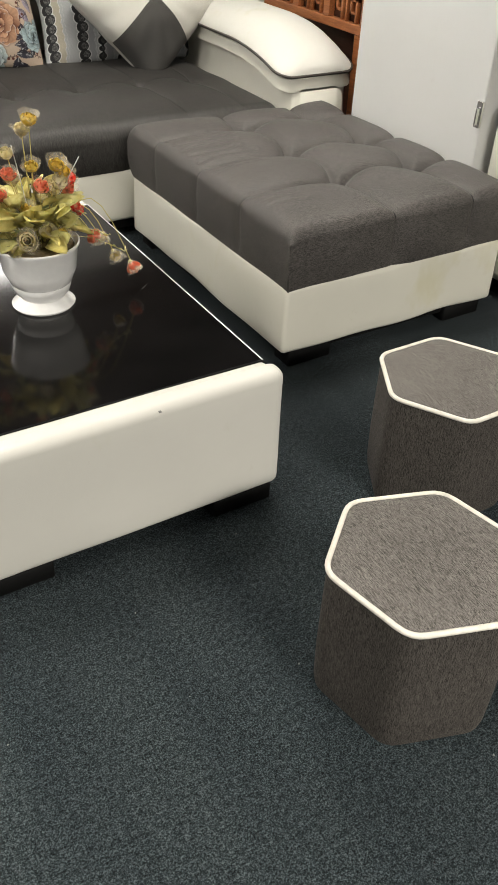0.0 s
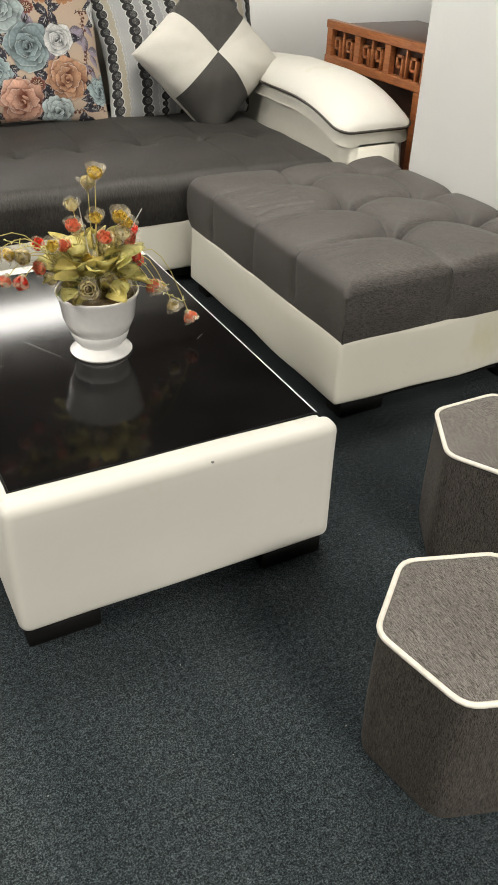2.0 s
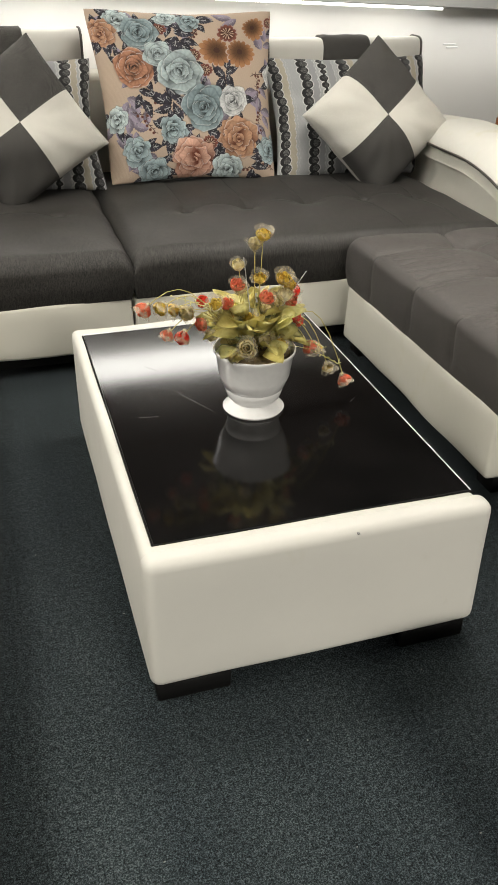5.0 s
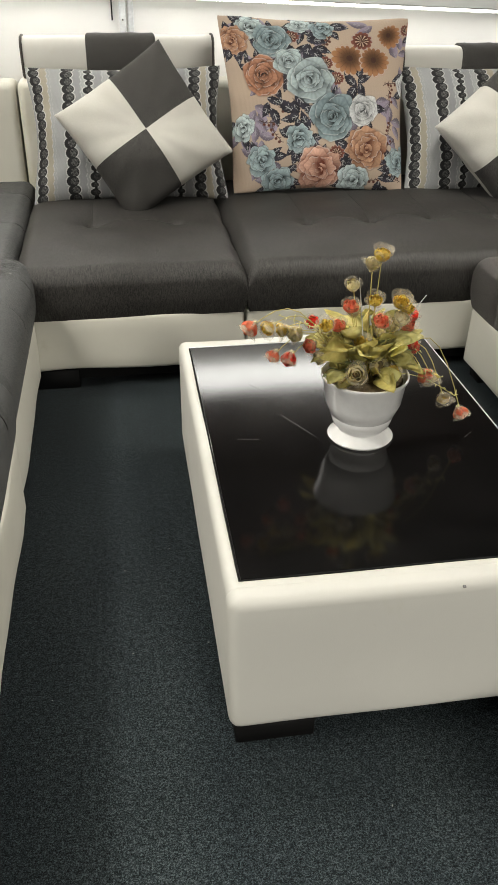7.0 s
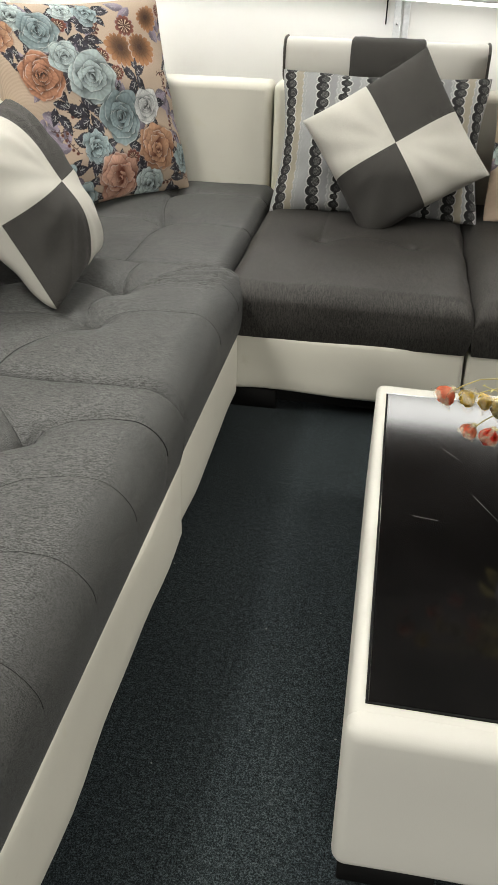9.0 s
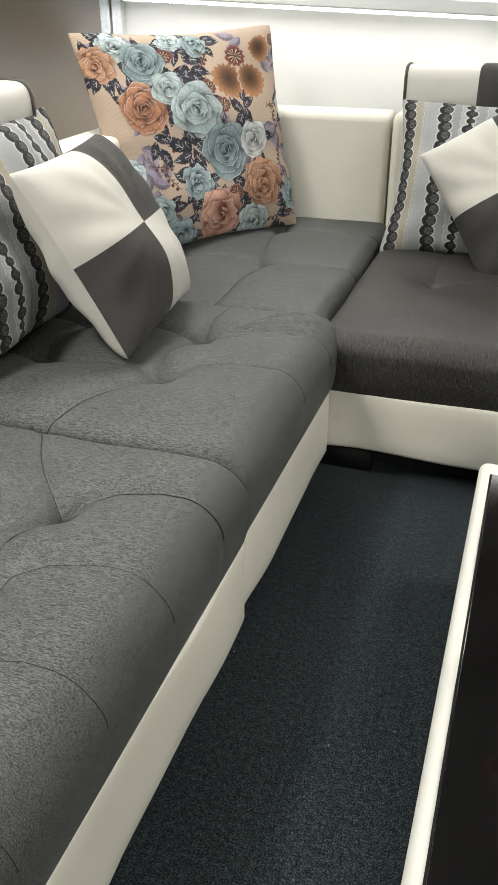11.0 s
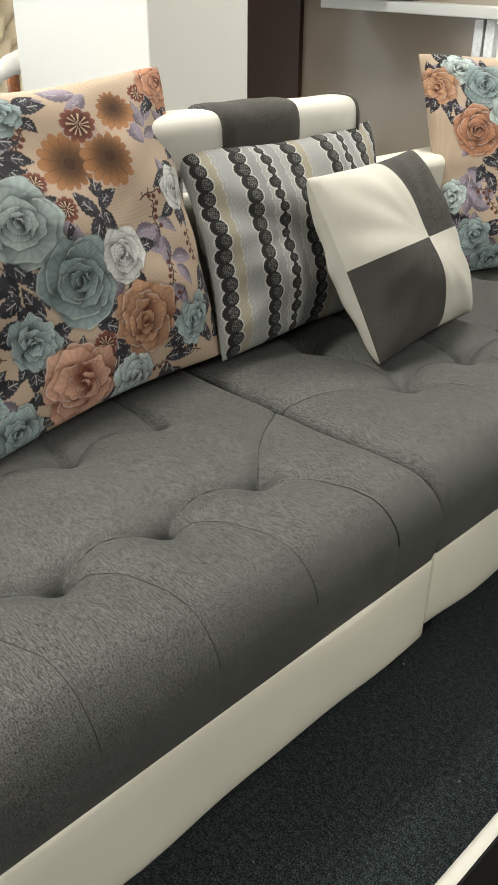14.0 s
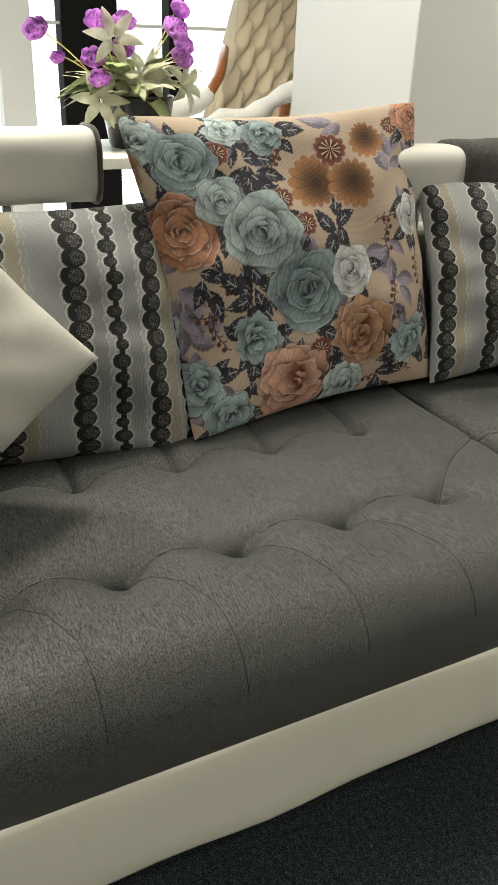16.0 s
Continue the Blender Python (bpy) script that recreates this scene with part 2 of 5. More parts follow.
def chain(parent):
    v = Vector((0, 0, 0))
    while parent:
        v = v + Vector(parent.location)
        parent = parent.parent
    return v


def link_mesh(name, me, material, parent, label, at=None, smooth=True):
    ob = new(name, me)
    if material and not me.materials:
        me.materials.append(material)
    if smooth and len(me.polygons):
        me.polygons.foreach_set("use_smooth", [True] * len(me.polygons))
    if parent is not None:
        ob.parent = parent
        if at is None:
            at = -chain(parent)
    if at is not None:
        ob.location = at
    if label:
        tagged(ob, label)
    return ob


def part(name, bm, material, parent=None, label="", smooth=True):
    """Links a bmesh that is written in world coordinates as one mesh."""
    me = bpy.data.meshes.new(name)
    bm.to_mesh(me)
    bm.free()
    keep = any(q.use_smooth for q in me.polygons)
    ob = link_mesh(name, me, material, parent, label, smooth=smooth and not keep)
    if smooth and not keep:
        me.set_sharp_from_angle(angle=radians(50))
    return ob


def rbox(x0, x1, y0, y1, z0, z1, r=0.01, seg=3, turn=None, bm=None):
    """A box with rounded edges; turn is a matrix about its middle."""
    bm = bm or bmesh.new()
    c = Vector(((x0 + x1) / 2, (y0 + y1) / 2, (z0 + z1) / 2))
    m = Matrix.Translation(c) @ (turn or Matrix()) @ Matrix.Diagonal((x1 - x0, y1 - y0, z1 - z0, 1))
    vs = bmesh.ops.create_cube(bm, size=1, matrix=m)["verts"]
    if r > 0:
        es = list({e for v in vs for e in v.link_edges})
        bmesh.ops.bevel(bm, geom=es, offset=r, segments=seg, profile=0.5, affect="EDGES")
        for f in bm.faces:
            f.smooth = min(e.calc_length() for e in f.edges) < r * 0.95
    return bm


def softened(bm, amount, seed):
    """Lets the long faces of a padded box undulate a little."""
    bmesh.ops.subdivide_edges(bm, edges=[e for e in bm.edges if e.calc_length() > 0.3], cuts=26, use_grid_fill=True)
    bmesh.ops.subdivide_edges(bm, edges=[e for e in bm.edges if e.calc_length() > 0.1], cuts=4, use_grid_fill=True)
    rng = random.Random(seed)
    w = [(rng.uniform(5, 19), rng.uniform(5, 19), rng.uniform(4, 14), rng.uniform(0, 6), rng.choice((0, 1, 2))) for _ in range(9)]
    for v in bm.verts:
        for a, b, c, p, k in w:
            v.co[k] += amount * math.sin(a * v.co.x + b * v.co.y + c * v.co.z + p)
    for f in bm.faces:
        f.smooth = True
    return bm


def tube(points, r, sides=8, closed=False, bm=None):
    """A round bar along a row of points."""
    bm = bm or bmesh.new()
    pts = [Vector(p) for p in points]
    n, rings = len(pts), []
    for i, p in enumerate(pts):
        a = pts[(i - 1) % n] if closed or i else p
        b = pts[(i + 1) % n] if closed or i < n - 1 else p
        d = (b - a).normalized()
        u = d.cross(Vector((0.13, 0.21, 0.97))).normalized()
        w = d.cross(u)
        rr = r[i] if isinstance(r, (list, tuple)) else r
        rings.append([bm.verts.new(p + rr * (math.cos(k * math.tau / sides) * u + math.sin(k * math.tau / sides) * w)) for k in range(sides)])
    for i in range(n if closed else n - 1):
        a, b = rings[i], rings[(i + 1) % n]
        for k in range(sides):
            bm.faces.new((a[k], a[(k + 1) % sides], b[(k + 1) % sides], b[k]))
    if not closed:
        bm.faces.new(rings[0][::-1]), bm.faces.new(rings[-1])
    return bm


def lathe(profile, centre, sides=40, bm=None):
    """Turns (radius, height) pairs round an upright axis."""
    bm = bm or bmesh.new()
    c = Vector(centre)
    rings = [[bm.verts.new(c + Vector((r * math.cos(k * math.tau / sides), r * math.sin(k * math.tau / sides), z))) for k in range(sides)] for r, z in profile]
    for a, b in zip(rings, rings[1:]):
        for k in range(sides):
            bm.faces.new((a[k], a[(k + 1) % sides], b[(k + 1) % sides], b[k]))
    bm.faces.new(rings[0][::-1]), bm.faces.new(rings[-1])
    return bm


def seg_dist(X, Y, a, b):
    ax, ay, bx, by = *a, *b
    dx, dy = bx - ax, by - ay
    t = np.clip(((X - ax) * dx + (Y - ay) * dy) / (dx * dx + dy * dy + 1e-12), 0, 1)
    return np.hypot(X - ax - t * dx, Y - ay - t * dy)


def unfold(a, length, r, low):
    """Coordinate along a surface that is rounded over at both ends: place, drop and the angle of the normal."""
    q = r * math.pi / 2
    s0, s1 = np.maximum(0, r - a), np.maximum(0, a - (length - r))
    s = np.maximum(s0, s1)
    phi = np.minimum(s / r, math.pi / 2)
    inset = r - r * np.sin(phi)
    x = np.where(s0 > 0, inset, np.where(s1 > 0, length - inset, a))
    return x, r * (1 - np.cos(phi)) + np.maximum(0, s - q), np.where(s0 > 0, -phi, phi)


def cushion(name, mat, parent, x0, x1, y0, y1, ztop, zbot, r, seams, buttons, step=0.0064, crown=0.014, seed=1, puff=0.020, side=0.25, faint=(), folds=(), dent=1.15, rend=None):
    """A tufted seat cushion: a sheet folded down over its sides, drawn in along seams and at buttons, with dark tubes
    on the seams as crease shade.
    """
    H = ztop - zbot
    rend = rend or r
    ext, exty = (q * math.pi / 2 + (H - q) - q for q in (r, rend))
    L, W = x1 - x0, y1 - y0
    rng = np.random.RandomState(seed)
    ripples = [(rng.uniform(-26, 26), rng.uniform(-26, 26), rng.uniform(0, 6.28)) for _ in range(14)]

    def surface(A, B, out=0.0):
        X, dX, pX = unfold(A, L, r, H)
        Y, dY, pY = unfold(B, W, rend, H)
        drop = np.minimum(dX + dY, H)
        d = np.full(A.shape, 9.0)
        for line in seams:
            for p, q in zip(line, line[1:]):
                d = np.minimum(d, seg_dist(A, B, (p[0] - x0, p[1] - y0), (q[0] - x0, q[1] - y0)))
        pinch = np.full(A.shape, 9.0)
        for bx, by in buttons:
            pinch = np.minimum(pinch, np.hypot(A - (bx - x0), B - (by - y0)))
        sink = puff * np.exp(-d / 0.014) * (0.26 + 0.9 * np.exp(-pinch / 0.05)) + puff * np.exp(-d / 0.055) * (0.22 + 0.3 * np.exp(-pinch / 0.09)) + 0.0022 * np.exp(-((d / 0.007) ** 2))
        d = np.full(A.shape, 9.0)
        for line in faint:
            for p, q in zip(line, line[1:]):
                d = np.minimum(d, seg_dist(A, B, (p[0] - x0, p[1] - y0), (q[0] - x0, q[1] - y0)))
        sink += 0.0035 * np.exp(-d / 0.03) + 0.0012 * np.exp(-((d / 0.007) ** 2))
        for bx, by in buttons:
            e = np.hypot(A - (bx - x0), B - (by - y0))
            sink += dent * (0.017 * np.exp(-((e / 0.014) ** 2)) + 0.022 * np.exp(-e / 0.042))
        for line, deep in folds:
            d = np.full(A.shape, 9.0)
            for p, q in zip(line, line[1:]):
                d = np.minimum(d, seg_dist(A, B, (p[0] - x0, p[1] - y0), (q[0] - x0, q[1] - y0)))
            sink += deep * (np.exp(-((d / 0.006) ** 2)) - 0.45 * np.exp(-(((d - 0.014) / 0.008) ** 2)))
        cu, cv = np.clip(A / L, 0, 1) * 2 - 1, np.clip(B / W, 0, 1) * 2 - 1
        lift = crown * (1 - cu ** 4) * (1 - cv ** 4)
        wav = sum(np.sin(A * fx + B * fy + ph) for fx, fy, ph in ripples) * 0.0007
        wall = np.sin(np.minimum(np.abs(pX) + np.abs(pY), math.pi / 2))
        up = np.sqrt(np.maximum(0, 1 - wall ** 2))
        fade = np.clip((H - drop) / 0.05, 0, 1)
        s = (sink * (1 - (1 - side) * wall) - wav) * fade - out
        low = np.clip(drop / H, 0, 1)
        bulge = (0.006 * np.sin(low * math.pi) - 0.007 * np.clip((low - 0.55) / 0.45, 0, 1) ** 2) * wall
        return np.stack([X + x0 - np.sin(pX) * (s - bulge), Y + y0 - np.sin(pY) * (s - bulge), ztop - drop + lift - up * s], -1), drop

    nx, ny = int((L + 2 * ext) / step) + 1, int((W + 2 * exty) / step) + 1
    A, B = np.meshgrid(np.linspace(-ext, L + ext, nx), np.linspace(-exty, W + exty, ny), indexing="ij")
    verts = surface(A, B)[0].reshape(-1, 3)
    idx = np.arange(nx * ny).reshape(nx, ny)
    f = np.stack([idx[:-1, :-1], idx[1:, :-1], idx[1:, 1:], idx[:-1, 1:]], -1).reshape(-1, 4)
    me = bpy.data.meshes.new(name)
    me.from_pydata(verts.tolist(), [], f.tolist())
    ob = link_mesh(name, me, mat, parent, "tufted fabric seat")
    # Thin dark tubes along the seams draw the shade of the creases.
    for line in [*seams, *faint]:
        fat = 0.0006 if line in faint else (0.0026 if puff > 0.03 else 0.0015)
        pts = []
        for p, q in zip(line, line[1:]):
            n = max(2, int(math.hypot(q[0] - p[0], q[1] - p[1]) / 0.012))
            pts += [(p[0] + (q[0] - p[0]) * k / n - x0, p[1] + (q[1] - p[1]) * k / n - y0) for k in range(n)]
        pts.append((line[-1][0] - x0, line[-1][1] - y0))
        P, drop = surface(np.array([p[0] for p in pts]), np.array([p[1] for p in pts]), 0.0013 if line in seams else 0.0006)
        run = [tuple(v) for v, d in zip(P.tolist(), drop) if d < r * 1.1]
        run = [v for i, v in enumerate(run) if i == 0 or (Vector(v) - Vector(run[i - 1])).length > 0.002]
        if len(run) > 2:
            part("seam", tube(run, fat, 5), SEAM_SHADE, ob)
    return ob


def arc(a, b, bow, n=8):
    """A bowed seam from a to b."""
    a, b = Vector((*a, 0)), Vector((*b, 0))
    side = Vector((-(b - a).y, (b - a).x, 0)).normalized()
    return [tuple((a.lerp(b, k / n) + side * bow * math.sin(math.pi * k / n)).xy) for k in range(n + 1)]


# ---------------------------------------------------------------- the room
def slab(name, x0, x1, y0, y1, z0, z1, material, label, category, r=0.0):
    ob = part(name, rbox(x0, x1, y0, y1, z0, z1, r), material, smooth=False)
    return tagged(ob, label, category, "", "structure")


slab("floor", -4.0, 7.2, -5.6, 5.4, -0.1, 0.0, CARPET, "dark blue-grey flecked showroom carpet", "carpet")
slab("ceiling", -4.0, 7.2, -5.6, 5.4, 2.8, 2.9, CEIL, "unseen ceiling painted dark to cut bounce light", "ceiling")
slab("wall_north", -1.1, 7.2, 5.2, 5.4, 0.0, 1.62, WALL, "white painted panel wall behind the sofa", "wall")
slab("wall_north_upper", -1.1, 7.2, 5.2, 5.4, 1.62, 2.8, BROWN, "dark brown upper wall", "wall")
slab("wall_north_west", -4.0, -1.1, 5.2, 5.4, 0.0, 2.8, BEIGE, "glossy beige laminate wall", "wall")
slab("wall_south", -4.0, 7.2, -5.8, -5.6, 0.0, 2.8, FAR, "plain grey wall", "wall")
slab("wall_east", 7.2, 7.4, -5.6, 5.2, 0.0, 2.8, FAR, "plain grey wall", "wall")
# west side: window wall with openings, display platform behind the sofa
slab("wall_west_low", -3.2, -3.0, -5.6, 5.2, 0.0, 0.3, WALL, "low white sill wall under the shop window", "wall")
slab("wall_west_top", -3.2, -3.0, -5.6, 5.2, 2.6, 2.8, WALL, "white lintel over the shop window", "wall")
slab("wall_west_north", -3.2, -3.0, 4.0, 5.2, 0.3, 2.6, WALL, "white wall beside the shop window", "wall")
slab("wall_west_south", -3.2, -3.0, -5.6, 0.6, 0.3, 2.6, WALL, "white wall beside the shop window", "wall")
slab("backdrop", -4.0, -3.98, -5.6, 5.2, 0.0, 2.8, DAY, "overexposed daylight outside the window", "backdrop")
slab("platform", -3.0, -1.86, 0.2, 4.3, 0.0, 0.4, SHEET, "low pale window display platform", "platform")
slab("pillar", -1.84, -1.1, 3.24, 3.65, 0.0, 2.8, PILLAR, "square white painted pillar behind the sofa", "pillar", 0.006)
slab("pillar_east", 2.705, 3.3, 2.775, 3.47, 0.0, 2.8, PILLAR, "square white painted pillar beside the ottoman", "pillar", 0.006)
slab("trim_board", -3.2, -2.25, 5.17, 5.2, 0.0, 2.8, BROWN, "dark brown upright board on the wall", "trim")

w1 = thing("window_1", (-3.1, 2.4, 0.3), "white framed shop window flooded with daylight", "window", kind="structure")
for a, b, m in ((2.38, 2.53, PANEL), (2.67, 2.94, BLACK), (3.2, 3.28, BLACK), (0.6, 0.7, PANEL), (3.92, 4.0, PANEL)):
    part("window_frame", rbox(-3.08, -2.98, a, b, 0.3, 2.6, 0.006), m, w1)
for a, b in ((0.7, 2.38), (2.53, 2.67), (2.94, 3.2), (3.28, 3.92)):
    part("rail", rbox(-3.06, -3.0, a, b, 1.33, 1.345, 0.003), ALU, w1)

# ledge with a strip of light under it, and the panel joints on the wall
ledge = thing("wall_ledge", (0.9, 5.1, 1.19), "white wall-mounted ledge with light strip underneath", "ledge", kind="structure")
SAG = pose(0, 0, 0, 0, 2.2, 0)
part("board", rbox(-1.95, 4.2, 4.98, 5.2, 1.18, 1.225, 0.004, turn=SAG), PANEL, ledge)
part("light_strip", rbox(-1.05, 2.9, 5.1, 5.125, 1.168, 1.18, 0.002, turn=SAG), LED, ledge, "glowing white light strip")
part("light_strip", rbox(-1.0, 1.9, 5.17, 5.2, 1.44, 1.58, 0.004), LED_B, ledge, "glowing white light strip")
part("end_board", rbox(-2.3, -1.5, 4.93, 5.2, 1.372, 1.41, 0.004), PANEL, ledge)

post = thing("panel_post", (-1.15, 5.16, 0), "white aluminium post between wall panels", "post", kind="structure")
part("profile", rbox(-1.19, -1.145, 5.15, 5.2, 0, 1.26, 0.004), ALU, post)
part("profile", rbox(-1.135, -1.09, 5.155, 5.2, 0, 1.26, 0.004), ALU, post)
mull = thing("panel_joint", (0.66, 5.18, 0), "slim aluminium joint between white wall panels", "post", kind="structure")
part("profile", rbox(0.635, 0.665, 5.175, 5.2, 0, 1.2, 0.003), ALU, mull)
part("profile", rbox(0.675, 0.70, 5.18, 5.2, 0, 1.2, 0.003), ALU, mull)
for z in (0.9, 1.08):
    part("screw", rbox(0.646, 0.654, 5.17, 5.177, z, z + 0.008, 0.002), CHROME, mull)
part("rod", rbox(0.60, 0.606, 5.185, 5.195, 1.08, 1.2, 0.002), BLACK, mull)
for i, (x, z) in enumerate(((2.98, 0.92), (3.0, 0.905))):
    part("scuff", rbox(x, x + 0.075, 5.196, 5.203, z, z + 0.008, 0.003), PANEL, mull)

# ---------------------------------------------------------------- the sofa


def base(x0, x1, y0, y1, parent, z0=0.055, z1=0.272):
    bm = softened(rbox(x0, x1, y0, y1, z0, z1, 0.014, 3), 0.0022, x0 + y0)
    part("base", bm, CREAM, parent, "cream leatherette plinth")
    part("plinth", rbox(x0 + 0.03, x1 - 0.03, y0 + 0.03, y1 - 0.03, 0.03, z0 + 0.005, 0.0), BLACK, parent)
    for x in (x0 + 0.03, x1 - 0.19):
        for y in (y0 + 0.012, y1 - 0.092):
            part("foot", rbox(x, x + 0.16, y, y + 0.08, 0.0, z0 - 0.001, 0.004, 1), BLACK, parent)


def seat(name, mat, parent, *args, **kw):
    return cushion(name, mat, parent, *args, **kw)


def studs(points, z, parent, mat):
    for x, y in points:
        bm = lathe([(0.004, -0.004), (0.011, 0.0), (0.012, 0.003), (0.008, 0.006), (0.002, 0.007)], (x, y, z), 12)
        part("button", bm, mat, parent)


def bolster(axis, a, b, c, z0, z1, depth, parent, band):
    """A headrest along x or y, with a band of fabric and a piped rim at each end."""
    hz, hd, zc = (z1 - z0) / 2, depth / 2, (z0 + z1) / 2

    def ring(s, grow):
        out = []
        for k in range(28):
            t = k * math.tau / 28
            u = math.copysign(abs(math.cos(t)) ** 0.55, math.cos(t)) * (hd + grow)
            v = math.copysign(abs(math.sin(t)) ** 0.62, math.sin(t)) * (hz + grow)
            out.append((s, c + u, zc + v) if axis == "x" else (c + u, s, zc + v))
        return out

    def sleeve(name, s0, s1, grow, mat, caps, label=""):
        bm = bmesh.new()
        st = [(s0 + 0.0, grow - 0.008), (s0 + 0.008, grow)] + [(s0 + (s1 - s0) * q / 6, grow + 0.0015 * math.sin(q * 2.1)) for q in range(1, 6)] + [(s1 - 0.008, grow), (s1, grow - 0.008)]
        rings = [[bm.verts.new(p) for p in ring(s, g)] for s, g in st]
        for p, q in zip(rings, rings[1:]):
            for k in range(28):
                bm.faces.new((p[k], p[(k + 1) % 28], q[(k + 1) % 28], q[k]))
        bm.faces.new(rings[0][::-1]), bm.faces.new(rings[-1])
        bmesh.ops.recalc_face_normals(bm, faces=bm.faces)
        return part(name, bm, mat, parent if name == "headrest" else caps, label)

    h = sleeve("headrest", a, b, 0.0, WHITE_L, None, "cream headrest with charcoal band")
    sleeve("band", band[0], band[1], 0.009, CHARCOAL, h, "charcoal fabric band")
    for s in (a + 0.004, b - 0.004):
        part("piping", tube(ring(s, 0.001), 0.006, 6, True), PIPING, h, "dark piping")
    for s in (a + (b - a) * 0.22, a + (b - a) * 0.78):
        p = (s, c, 0) if axis == "x" else (c, s, 0)
        part("post", tube([(p[0], p[1], 0.8), (p[0], p[1], z0 + 0.02)], 0.012), CHROME, h)


# west run, front unit
s1 = thing("sofa_section", (-0.2, 1.95, 0), "two-seat section with grey tufted seat and cream base", "sofa section", "sectional sofa")
base(-0.62, 0.274, 1.02, 2.862, s1, z1=0.279)
rows = [1.40, 1.635, 1.87, 2.103, 2.338, 2.583]
fx, rx = 0.012, -0.33
lines = []
for i, y in enumerate(rows):
    lines.append([(rx, y + 0.02), (-0.62, y + 0.02)])
    if i:
        lines += [arc((fx, rows[i - 1]), (fx, y), 0.045), arc((rx, rows[i - 1] + 0.02), (rx, y + 0.02), 0.04)]
lines += [[(fx, 2.583), (0.03, 2.635), (0.08, 2.675), (0.16, 2.70), (0.5, 2.705)], arc((fx, 2.583), (-0.2, 2.87), 0.02), [(fx, rows[0]), (fx, 1.0)]]
pts = [(fx, y) for y in rows] + [(rx, y + 0.02) for y in rows]
seat("seat_cushion", GREY, s1, -0.62, 0.278, 1.02, 2.857, 0.478, 0.274, 0.085, lines, pts, puff=0.024, seed=3, rend=0.035, faint=[[(0.012, y), (0.03, y + 0.052), (0.08, y + 0.092), (0.16, y + 0.117), (0.6, y + 0.122)] for y in [1.165, 1.40, 1.635, 1.87, 2.103, 2.338]])
studs(pts, 0.412, s1, GREY)
part("backrest", rbox(-0.80, -0.62, 1.02, 2.862, 0.15, 0.86, 0.03, 4), CREAM, s1)
bolster("y", 1.20, 2.075, -0.70, 0.985, 1.14, 0.15, s1, (1.50, 1.78))

# west run, second unit
s2 = thing("sofa_section", (-0.2, 3.33, 0), "sofa section with grey tufted seat and cream base", "sofa section", "sectional sofa")
base(-0.62, 0.262, 2.868, 3.645, s2, z1=0.279)
rows = [3.205, 3.463]
lines, fx, rx = [], -0.06, -0.40
for i, y in enumerate(rows):
    lines += [arc((rx, y + 0.01), (fx, y), 0.012), [(rx, y + 0.01), (-0.62, y + 0.01)]]
lines += [arc((-0.2, 2.86), (fx, rows[0]), 0.03),  arc((fx, rows[0]), (fx, rows[1]), 0.045), arc((fx, rows[1]), (fx, 3.82), 0.02)]
lines += [arc((rx, rows[0]), (rx, rows[1]), 0.04)]
creases = [(arc((0.0 + 0.02 * k, 3.50 + 0.034 * k), (0.20 + 0.01 * k, 3.53 + 0.042 * k), 0.012 * (-1) ** k), 0.009) for k in range(6)]
pts = [(fx, y) for y in rows] + [(rx, y + 0.01) for y in rows]
seat("seat_cushion", GREY, s2, -0.62, 0.272, 2.873, 3.732, 0.470, 0.274, 0.08, lines, pts, puff=0.024, seed=5, rend=0.035, faint=[[(-0.06, y), (0.0, y + 0.06), (0.08, y + 0.10), (0.6, y + 0.12)] for y in (3.205, 3.463)], folds=creases, dent=1.5)
studs(pts, 0.405, s2, GREY)
part("backrest", rbox(-0.80, -0.62, 2.868, 3.737, 0.15, 0.86, 0.03, 4), CREAM, s2)
bolster("y", 2.80, 3.62, -0.68, 0.935, 1.085, 0.15, s2, (3.07, 3.36))

# corner unit
s3 = thing("sofa_section", (-0.2, 4.35, 0), "corner sofa section with grey tufted seat and cream backs", "sofa section", "sectional sofa")
part("base", rbox(-0.62, 0.19, 3.745, 4.9, 0.055, 0.272, 0.012), CREAM, s3, "cream leatherette plinth")
for x, y in ((-0.58, 3.85), (0.0, 4.78), (-0.58, 4.78)):
    part("foot", rbox(x, x + 0.12, y, y + 0.08, 0.0, 0.056, 0.004, 1), BLACK, s3)
fx, y1, y2 = -0.128, 4.228, 4.66
lines = [[(fx, y1), (0.4, y1 + 0.02)], [(fx, y1), (fx - 0.02, 3.6)], arc((fx, y1), (fx - 0.07, y2), 0.02), [(fx - 0.07, y2), (fx - 0.08, 5.0)],
         [(fx - 0.07, y2), (0.4, y2 + 0.01)], arc((-0.45, y1), (fx, y1), 0.015)]
pts = [(fx, y1), (fx - 0.07, y2), (-0.45, y1)]
seat("seat_cushion", GREY, s3, -0.62, 0.197, 3.746, 4.90, 0.452, 0.262, 0.04, lines, pts, seed=8, dent=1.6)
studs(pts, 0.388, s3, GREY)
part("backrest", rbox(-0.80, 0.165, 4.9, 5.08, 0.15, 0.862, 0.028, 4), CREAM, s3)
part("backrest", rbox(-0.80, -0.62, 3.743, 4.895, 0.15, 0.86, 0.03, 4), CREAM, s3)

